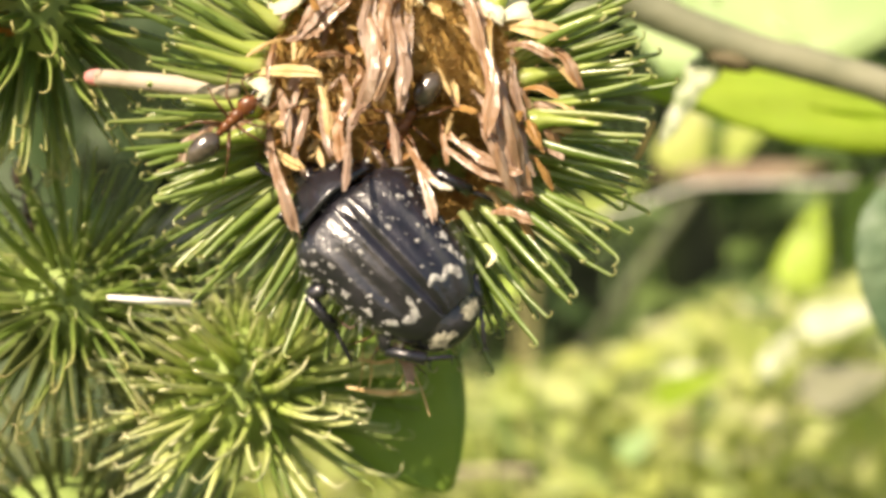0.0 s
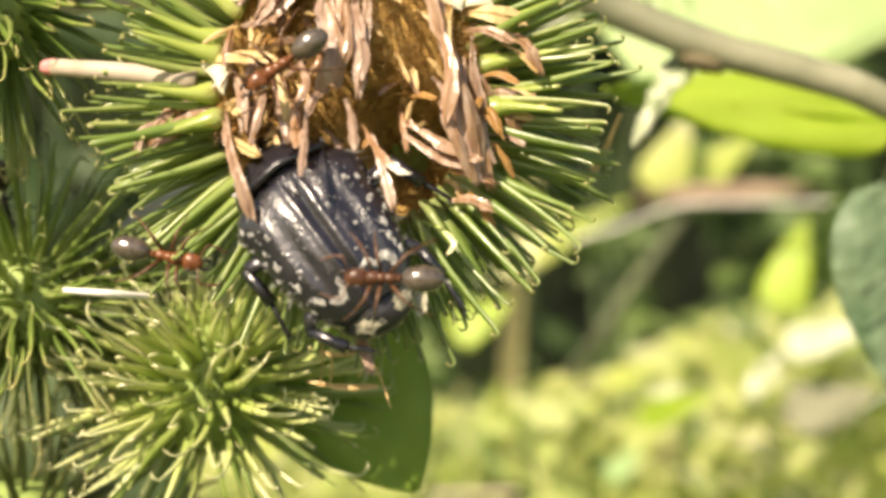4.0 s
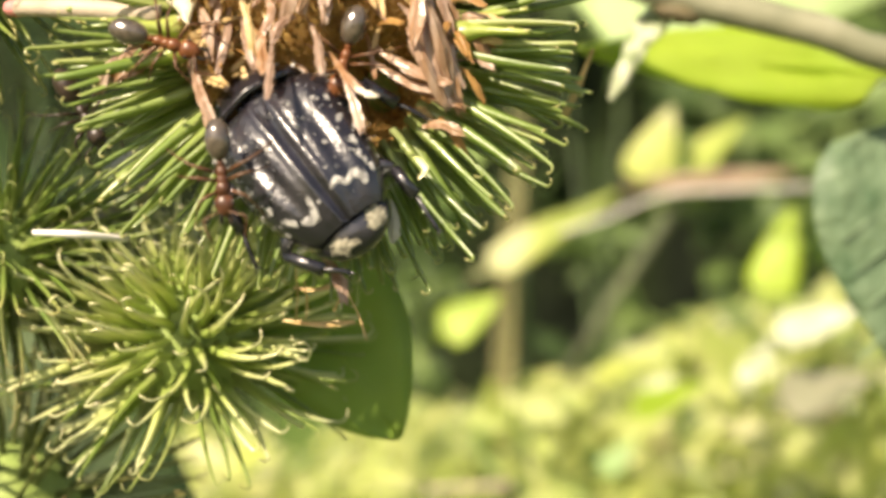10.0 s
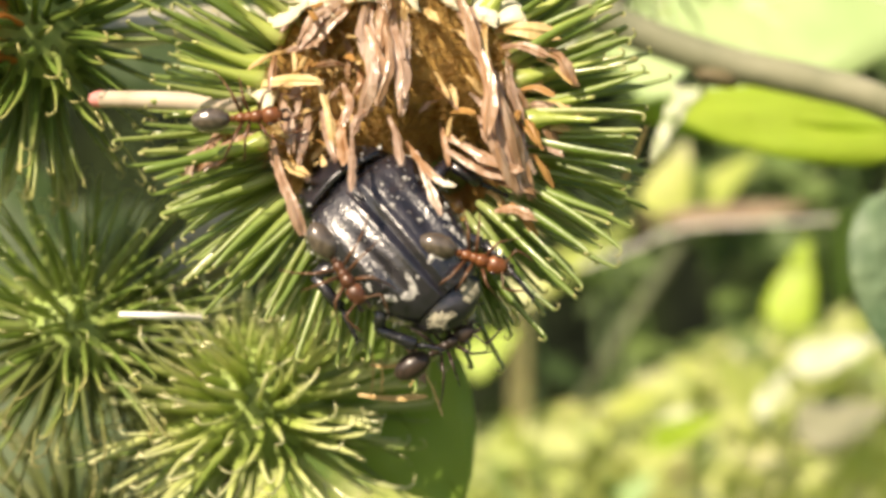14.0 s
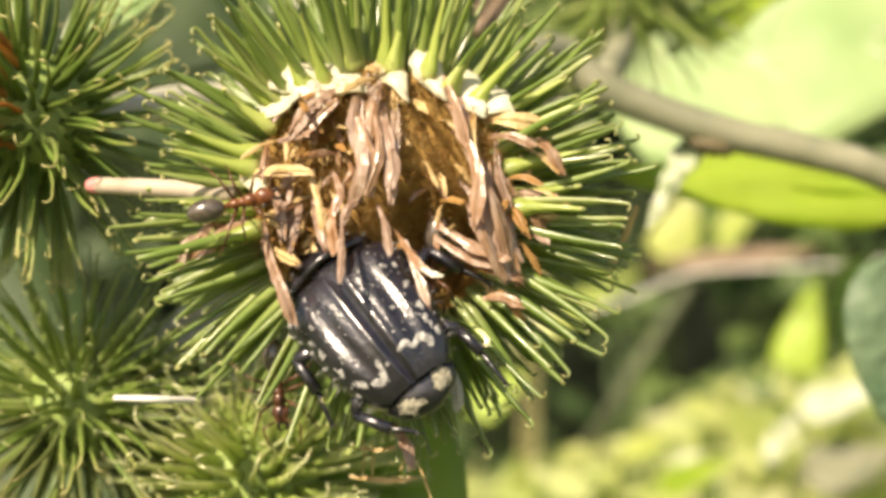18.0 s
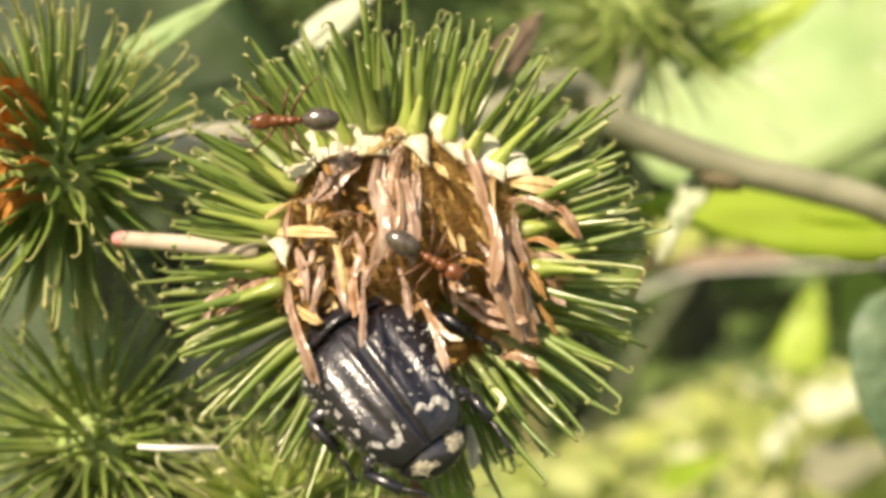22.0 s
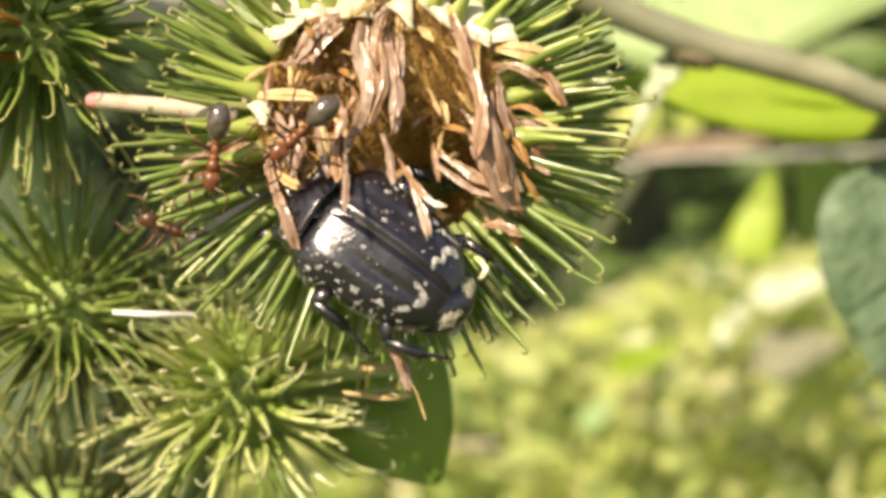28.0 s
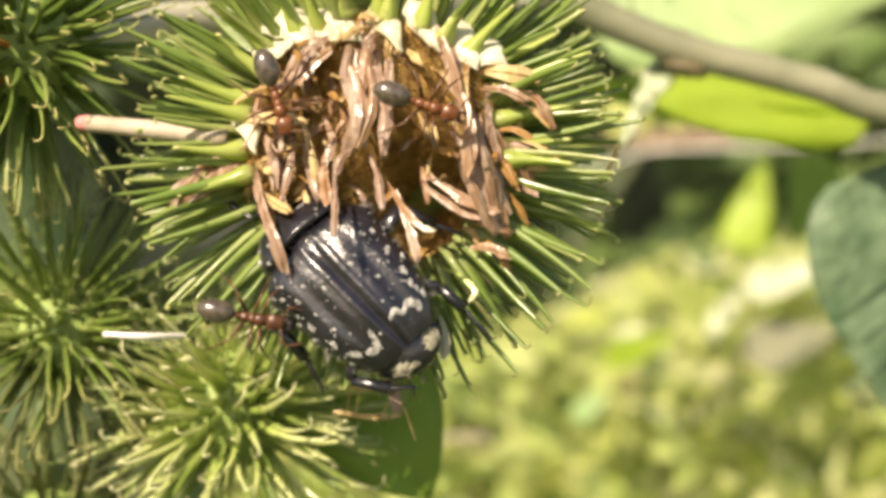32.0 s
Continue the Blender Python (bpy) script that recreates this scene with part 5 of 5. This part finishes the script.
        tube(bm, smooth_line([ankle, Vector(ankle).lerp(Vector(toe), 0.5) + Vector((0, 0, 0.12)), toe], 4), [0.11], 6)
        for e in (1, -1):
            tube(bm, smooth_line([toe, Vector(toe) + Vector((-0.15, 0.12 * e, 0)), Vector(toe) + Vector((-0.25, 0.2 * e, -0.18))], 3), [0.05, 0.05, 0.04, 0.03, 0.03, 0.02, 0.01], 5)
            tube(shin, [Vector(ankle), Vector(ankle) + (Vector(ankle) - Vector(knee)).normalized() * 0.35 + Vector((0, 0.12 * e, 0))], [0.08, 0.015], 5)
        leg = part("leg", thigh, M_BLACK, ob, local=True)
        part("shin", shin, M_BLACK, leg, local=True)
        part("foot", bm, M_BLACK, leg, "black clawed foot", local=True)
        leg.location = Vector(hip) * MM
        legs[key, side] = (leg, hip)
    # pale hairs along the flank
    bm = bmesh.new()
    for k in range(36):
        side = r.choice((1, -1))
        p = elytron_at(r.uniform(0.05, 0.95), r.uniform(0.75, 0.98), side)
        tube(bm, [p, p + Vector((r.uniform(-.4, .1), side * r.uniform(.2, .5), r.uniform(-.1, .3)))], [0.02, 0.006], 3)
    tagged(part("hair", bm, M_SPOT, ob, "fine whitish hairs", local=True), kind="stuff")
    return ob, legs


beetle, beetle_legs = make_beetle()


# ---- an ant: +x to its head, +z its back ----
def make_ant(label, thorax_mat, gaster_mat, seed, leg_mat):
    ob = thing("ant", (0, 0, 0), label, "ant", "ants")
    ob.scale = (0.78, 0.78, 0.78)
    r = random.Random(seed)
    bm = bmesh.new()
    blob(bm, (-1.95, 0, 0.45), (1.2, 0.76, 0.74), None, 22, 16)
    for v in bm.verts:
        q = (v.co.x + 3.1) / 2.3
        v.co.yz = (v.co.y * (1 + 0.025 * math.cos(q * 26)), 0.45 + (v.co.z - 0.45) * (1 + 0.03 * math.cos(q * 26)))
    part("gaster", bm, gaster_mat, ob, "dark grey banded abdomen", local=True)
    bm = bmesh.new()
    blob(bm, (-0.62, 0, 0.38), (0.16, 0.24, 0.36), None, 10, 8)
    tube(bm, [(-0.95, 0, 0.3), (-0.6, 0, 0.22), (-0.3, 0, 0.3)], [0.12, 0.13, 0.14], 7)
    part("waist", bm, thorax_mat, ob, local=True)
    bm = bmesh.new()
    blob(bm, (-0.12, 0, 0.42), (0.48, 0.32, 0.34), None, 14, 10)
    blob(bm, (0.35, 0, 0.5), (0.40, 0.32, 0.34), None, 14, 10)
    blob(bm, (0.80, 0, 0.52), (0.50, 0.42, 0.38), None, 14, 10)
    part("thorax", bm, thorax_mat, ob, local=True)
    bm = bmesh.new()
    blob(bm, (1.72, 0, 0.48), (0.66, 0.56, 0.42), None, 18, 12)
    for v in bm.verts:
        v.co.y *= 1.0 - 0.22 * (v.co.x - 1.72) / 0.66
    tube(bm, [(1.15, 0, 0.48), (1.3, 0, 0.48)], [0.2, 0.25], 8)
    skull = part("skull", bm, thorax_mat, ob, local=True)
    for side in (1, -1):
        bm = bmesh.new()
        blob(bm, (1.6, side * 0.5, 0.62), (0.17, 0.09, 0.14), None, 9, 6)
        part("eye", bm, M_BLACK, skull, local=True)
        bm = bmesh.new()
        tube(bm, smooth_line([(2.25, side * 0.22, 0.42), (2.6, side * 0.3, 0.38), (2.75, side * 0.05, 0.34)], 3), [0.13, 0.13, 0.12, 0.11, 0.09, 0.06, 0.03], 6)
        part("mandible", bm, M_ANT_DARK, skull, local=True)
        bm = bmesh.new()
        tube(bm, smooth_line([(2.1, side * 0.2, 0.7), (2.3, side * 0.75, 0.95), (2.5, side * 1.15, 1.0), (3.1, side * 1.1, 0.75), (3.7, side * 0.9, 0.45)], 3), [0.07, 0.06, 0.055, 0.05, 0.06, 0.06, 0.065, 0.07, 0.07, 0.07, 0.07, 0.06, 0.04], 6)
        part("antenna", bm, leg_mat, skull, local=True)
    legs = []
    for k, (hx, kx, ax, tx, reach) in enumerate(((0.85, 1.25, 1.9, 2.5, 2.1), (0.35, 0.35, 0.35, 0.3, 2.5), (-0.1, -0.8, -1.6, -2.3, 2.5))):
        for side in (1, -1):
            bm = bmesh.new()
            hip = Vector((hx, side * 0.25, 0.25))
            knee = Vector((kx - hx, side * (reach * 0.48), 0.95 + r.uniform(-.1, .1)))
            ankle = Vector((ax - hx, side * reach * 0.78, -0.1))
            toe = Vector((tx - hx, side * reach * 0.98, -0.55))
            tube(bm, [(0, 0, 0), knee * 0.55 + Vector((0, 0, 0.08)), knee], [0.11, 0.115, 0.075], 6)
            tube(bm, [knee, knee.lerp(ankle, 0.5), ankle], [0.07, 0.075, 0.06], 6)
            tube(bm, smooth_line([ankle, ankle.lerp(toe, 0.5) + Vector((0, 0, 0.05)), toe], 3), [0.05, 0.045, 0.045, 0.04, 0.035, 0.03, 0.02], 5)
            leg = part("leg", bm, leg_mat, ob, local=True)
            leg.location = hip * MM
            legs.append((leg, hip))
    return ob, legs


ANT_A = make_ant("rust-red ant with a dark grey abdomen among the withered florets", M_ANT_RED, M_GASTER, 1, M_ANT_LEG)
ANT_B = make_ant("rust-red ant with a shiny grey abdomen on the florets", M_ANT_RED, M_GASTER, 2, M_ANT_LEG)
ANT_C = make_ant("brown ant climbing on and beside the beetle", M_ANT_BROWN, M_GASTER, 3, M_ANT_LEG)
ANT_E = make_ant("dark brown ant on the bud beneath the beetle", M_ANT_DARK, M_ANT_DARK, 4, M_ANT_DARK)
ANT_F = make_ant("dark brown ant on the bract tips", M_ANT_DARK, M_ANT_DARK, 5, M_ANT_DARK)


# ---- what moves ----
def creature_pose(x, y, z, heading, tip, lean=0.0):
    """Back towards the viewer, head along heading (degrees from +x towards +z); tip raises the head towards the viewer."""
    m = Matrix(((1, 0, 0), (0, 0, -1), (0, 1, 0))).to_4x4()
    return pose(x * MM, y * MM, z * MM) @ pose(0, 0, 0, 0, -heading, 0) @ m @ pose(0, 0, 0, lean, -tip, 0)


def go(who, rows, step=0.5):
    """Keys a creature along rows of seconds, place and heading, with in-between rows so that no turn is large."""
    ob, legs = who
    out = []
    for (t0, *a), (t1, *b) in zip(rows, rows[1:]):
        n = max(1, math.ceil(abs(b[3] - a[3]) / 60.0))
        for k in range(n):
            q = k / n
            out.append((t0 + (t1 - t0) * q, creature_pose(*[u + (v - u) * q for u, v in zip(a, b)], 0.0)))
    t, *a = rows[-1]
    out.append((t, creature_pose(*a, 0.0)))
    walk(ob, out)
    for k, (leg, hip) in enumerate(legs):
        sway = []
        for i in range(81):
            ph = i * 1.9 + (0 if k in (0, 3, 4) else math.pi) + 0.4 * k
            sway.append((i * 0.4, pose(*(Vector(hip) * MM), 5 * math.cos(ph), 0, 13 * math.sin(ph))))
        walk(leg, sway)


def motions():
    walk(beetle, [(t, creature_pose(x, y, z, heading, tip, lean)) for t, x, y, z, heading, tip, lean in [
        (0, -3.24, -0.7, -1.64, 136.2, -9.7, 8.6),
        (0.5, -3.68, -0.7, -1.45, 131.8, -10.7, 7.5),
        (1, -3.94, -0.7, -1.60, 129.7, -9.3, 6.1),
        (1.5, -3.98, -0.7, -1.72, 127.4, -10.7, 6.0),
        (2, -3.90, -0.7, -1.59, 130.2, -13.4, 6.7),
        (2.5, -3.78, -0.7, -1.50, 128.2, -12.7, 6.5),
        (3, -3.88, -0.7, -1.35, 128.5, -13.6, 8.1),
        (3.5, -3.86, -0.7, -1.27, 130.2, -15.2, 6.2),
        (4, -4.06, -0.7, -1.35, 128.7, -14.7, 6.0),
        (4.5, -4.10, -0.7, -1.11, 131.5, -15.8, 5.3),
        (6.5, -3.87, -0.7, -1.15, 127.6, -18.6, 2.4),
        (7, -3.81, -0.7, -1.44, 128.4, -18.8, 1.7),
        (7.5, -4.05, -0.7, -1.22, 129.4, -20.6, 0.9),
        (8, -3.92, -0.7, -1.78, 127.6, -19.7, 0.6),
        (8.5, -3.94, -0.7, -1.89, 127.4, -17.2, -0.6),
        (9, -4.06, -0.7, -1.32, 127.3, -16.7, 1.4),
        (9.5, -3.89, -0.7, -1.19, 127.9, -16.7, 3.2),
        (10, -3.83, -0.7, -1.14, 128.6, -18.8, 2.2),
        (10.5, -3.85, -0.7, -1.26, 125.0, -21.2, 1.9),
        (11, -3.63, -0.7, -1.14, 123.6, -22.1, 2.9),
        (11.5, -3.46, -0.7, -1.02, 123.5, -21.0, 2.5),
        (12, -3.40, -0.7, -0.96, 125.1, -23.7, 2.3),
        (12.5, -3.38, -0.7, -0.75, 127.7, -20.4, 7.2),
        (13, -3.37, -0.7, -0.75, 129.0, -19.1, 9.4),
        (13.5, -3.25, -0.7, -0.83, 129.5, -18.0, 8.3),
        (15.5, -3.59, -0.7, -0.78, 135.6, -18.6, 6.3),
        (16, -3.78, -0.7, -1.05, 135.3, -18.0, 4.0),
        (16.5, -3.99, -0.7, -1.02, 131.4, -18.5, 3.2),
        (17, -3.83, -0.7, -0.91, 128.2, -21.6, 2.0),
        (17.5, -3.77, -0.7, -0.75, 129.5, -21.4, 3.1),
        (18, -3.74, -0.7, -0.74, 128.6, -22.4, 2.3),
        (18.5, -3.63, -0.7, -0.71, 128.5, -22.7, 1.8),
        (19, -3.71, -0.7, -0.98, 129.1, -21.1, -0.3),
        (19.5, -3.52, -0.7, -0.87, 130.9, -21.8, 1.6),
        (20, -3.46, -0.7, -0.75, 132.6, -20.8, 4.8),
        (20.5, -3.59, -0.7, -0.83, 131.3, -22.4, 5.8),
        (21, -3.84, -0.7, -0.81, 130.8, -22.2, 6.0),
        (21.5, -3.94, -0.7, -0.97, 128.2, -20.9, 4.2),
        (22, -4.08, -0.7, -0.92, 129.0, -21.2, 7.9),
        (22.5, -3.99, -0.7, -0.77, 128.1, -23.0, 8.6),
        (23, -3.63, -0.7, -0.58, 130.4, -25.5, 10.4),
        (23.5, -3.45, -0.7, -0.46, 131.1, -24.8, 13.1),
        (24, -3.28, -0.7, -0.54, 133.0, -22.4, 14.8),
        (24.5, -3.24, -0.7, -0.41, 135.2, -21.4, 19.2),
        (25, -3.15, -0.7, -0.39, 138.1, -18.4, 20.9),
        (25.5, -3.13, -0.7, -0.34, 139.6, -17.4, 22.5),
        (26, -3.22, -0.7, -0.37, 138.9, -13.5, 24.3),
        (26.5, -3.23, -0.7, -0.45, 140.5, -11.6, 24.2),
        (28.5, -3.60, -0.7, -0.95, 149.6, -5.5, 17.1),
        (29, -4.05, -0.7, -1.26, 154.3, -5.4, 12.3),
        (29.5, -4.22, -0.7, -1.96, 147.5, -4.7, 7.6),
        (30, -4.42, -0.7, -2.11, 144.7, -9.1, 5.2),
        (30.5, -4.08, -0.7, -1.88, 141.5, -9.1, 6.5),
        (31, -3.95, -0.7, -2.00, 140.3, -7.3, 5.6),
        (31.5, -4.22, -0.7, -1.88, 136.8, -12.4, 2.2),
        (32, -4.15, -0.7, -1.47, 135.6, -13.8, 4.2),
    ]])
    leg, hip = beetle_legs["hind", 1]
    walk(leg, [(t, pose(*(Vector(hip) * MM), 0, 0, a)) for t, a in [(0, 4), (1, -2), (2, 0), (3, -2), (4, -1), (8, 2), (13, -6), (18, -2), (23, -4), (25, -16), (26, -18), (29, -10), (30, 4), (31, 4), (32, 2)]])
    leg, hip = beetle_legs["hind", -1]
    walk(leg, [(t, pose(*(Vector(hip) * MM), 0, 0, a)) for t, a in [(0, -30), (0.7, -24), (1.5, -4), (2.5, 4), (8, 0), (16, 6), (24, 2), (32, 4)]])
    leg, hip = beetle_legs["middle", 1]
    walk(leg, [(t, pose(*(Vector(hip) * MM), 0, 0, a)) for t, a in [(0, 0), (3, 8), (8, -6), (13, 4), (18, 0), (22, 10), (25, -6), (29, 8), (32, 0)]])
    go(ANT_A, [
        (0, -10.9, -1.5, 4.5, 46, 0),
        (1, -11.6, -1.5, 4.5, 61, 0),
        (2, -11.0, -1.5, 8.7, 86, 0),
        (3, -10.9, -2, 3.5, -64, 0),
        (4, -11.7, -1, -2.0, -11, 0),
        (7, -12.4, -1, -0.2, 90, 0),
        (8, -10.7, -2.5, 2.6, 236, 0),
        (9, -9.8, -1.5, 4.3, 344, 0),
        (10, -10.3, -1.5, 4.6, 343, 0),
        (11, -10.7, -2, 4.3, 387, 0),
        (12, -9.8, -2, 5.1, 378, 0),
        (13, -10.3, -2, 5.4, 365, 0),
        (16, -10.2, -2, 5.0, 362, 0),
        (17, -9.8, -2, 5.1, 364, 0),
        (18, -10.2, -2, 5.5, 373, 0),
        (19, -11.3, -2, 4.9, 377, 0),
        (20, -9.8, -2.5, 4.6, 205, 0),
        (21, -6.4, -3, 9.8, 112, 0),
        (22, -8.8, -2.5, 12.4, 182, 0),
        (23, -8.3, -2.5, 12.6, 176, 0),
        (24, -8.1, -2, 11.6, 39, 0),
        (25, -13.3, -1.5, 5.2, -72, 0),
        (26, -13.4, -1.5, 4.2, -52, 0),
        (29, -10.3, -2, 4.4, -112, 0),
        (30, -9.6, -2, 5.6, -18, 0),
        (31, -8.4, -2.5, 6.5, 63, 0),
        (32, -8.0, -2.5, 8.0, -72, 0),
    ])
    go(ANT_B, [
        (0, -2.6, 0, 5.2, -121, 0),
        (1, -3.7, -2.5, 7.3, -297, 0),
        (2, -6.0, -3, 6.5, -140, 0),
        (3, -6.4, -2.5, 10.6, -62, 0),
        (4, -6.3, -3, 6.6, -143, 0),
        (7, -4.8, -3.2, 5.5, -103, 0),
        (8, -3.4, -3.4, 3.0, -144, 0),
        (9, -1.8, -1.5, 3.9, -127, 0),
        (10, -2.1, -1, 3.9, -106, 0),
        (11, -3.1, -3.5, 3.4, -148, 0),
        (12, 0.2, -2.5, 0.5, -106, 0),
        (13, 0.3, -4.5, -3.0, 23, 0),
        (16, -0.4, 0.8, 2.0, -104, 0),
        (17, -0.7, -1.8, 2.5, -125, 0),
        (18, -1.1, 0.6, 2.6, -99, 0),
        (19, -2.3, 0.8, 5.0, -203, 0),
        (20, -3.8, -1.8, 5.2, -173, 0),
        (21, -1.2, -2.4, 5.0, -54, 0),
        (22, -2.0, -2.6, 5.7, -30, 0),
        (23, -0.3, -0.6, 5.2, 137, 0),
        (24, -0.9, 0.4, 8.4, 107, 0),
        (25, -5.8, -3, 7.2, 194, 0),
        (26, -9.9, -3, 5.2, 189, 0),
        (29, -6.5, -3.2, 5.2, 239, 0),
        (30, -6.6, -3.2, 4.5, 247, 0),
        (31, -3.8, -3.4, 5.8, 291, 0),
        (32, -1.1, -2.8, 7.8, 342, 0),
    ])
    go(ANT_C, [
        (0, -2.9, 0.2, -4.6, 159, 0),
        (0.5, -2.9, 0.4, -4.7, 162, 0),
        (1, -2.7, 0.6, -5.0, 158, 0),
        (1.5, -1.6, 0.3, -4.7, 149, 0),
        (2, -0.4, -1.5, -4.1, 252, 0),
        (2.5, -0.7, -2.5, -0.3, 105, 0),
        (3, -1.0, -3.6, -0.9, 149, 0),
        (4, -1.3, -5.2, -2.7, 180, 0),
        (7, -4.2, -6.2, -0.6, 225, 0),
        (8, -6.4, -4.2, -2.6, 302, 0),
        (9, -7.4, -3.4, -2.1, 282, 0),
        (10, -7.3, -3.6, -1.5, 276, 0),
        (11, -7.9, -2.6, -1.3, 295, 0),
        (12, -7.7, -4.0, -0.2, 277, 0),
        (13, -6.5, -4.0, -1.0, 344, 0),
        (16, -4.2, -5.4, -3.6, 219, 0),
        (17, -7.4, -3.2, -1.1, 274, 0),
        (18, -8.8, 1.5, -3.3, 277, 0),
        (19, -9.2, 1.5, -2.6, 260, 0),
        (20, -9.5, 0.5, -2.5, 148, 0),
        (21, -10.4, -1.6, -3.0, 141, 0),
        (22, -9.1, 5, -2.2, 135, 0),
        (23, -9.8, 6, -3.4, 135, 0),
        (24, -10.2, 6, -1.9, 135, 0),
        (25, -12.2, 5, -1.3, 138, 0),
        (26, -14.3, 9, 1.0, 151, 0),
        (29, -13.5, 0, -0.9, 166, 0),
        (30, -12.4, 0, -3.5, 304, 0),
        (31, -9.7, -1.8, -3.4, 347, 0),
        (32, -9.4, -2, -2.4, 349, 0),
    ])
    go(ANT_E, [
        (0, -25.0, 16, 0.8, -78, 0),
        (4, -24.0, 16, 0.7, -80, 0),
        (9, -20.9, 10, 3.6, -70, 0),
        (10, -15.1, 4, 2.0, -59, 0),
        (11, -17.3, 2, 6.3, -77, 0),
        (11.5, -14.6, 0, -2.5, -69, 0),
        (12, -10.3, 0, -5.9, -54, 0),
        (12.5, -9.3, 2, -8.1, -64, 0),
        (13, -11.6, 17, -12.6, -70, 0),
        (16, -14.9, 20, -16.8, -92, 0),
        (20, -18.1, 22, -15.9, -90, 0),
        (32, -15.7, 22, -19.0, -90, 0),
    ])
    go(ANT_F, [
        (0, -4.4, 21, -9.0, -88, 0),
        (8, -4.4, 21, -9.3, -92, 0),
        (10, -3.5, 20, -9.0, -64, 0),
        (11, -5.0, -1, -6.3, -11, 0),
        (12, -7.5, -1.5, -5.0, 150, 0),
        (13, -4.9, -1, -7.2, 6, 0),
        (13.5, -2.7, -1.5, -6.5, 23, 0),
        (15.5, 3.2, -1.5, -3.6, 37, 0),
        (16, 7.0, -1.5, -2.7, 28, 0),
        (16.5, 8.5, -0.5, -0.4, 49, 0),
        (17, 9.6, 1, 3.6, 66, 0),
        (17.5, 8.1, 8, 10.6, 100, 0),
        (18, 3.0, 14, 10.5, 150, 0),
        (19, 3.5, 15, 8.1, 170, 0),
        (22, 2.9, 15, 6.9, 197, 0),
        (32, 0.8, 15, 4.7, 180, 0),
    ])


motions()
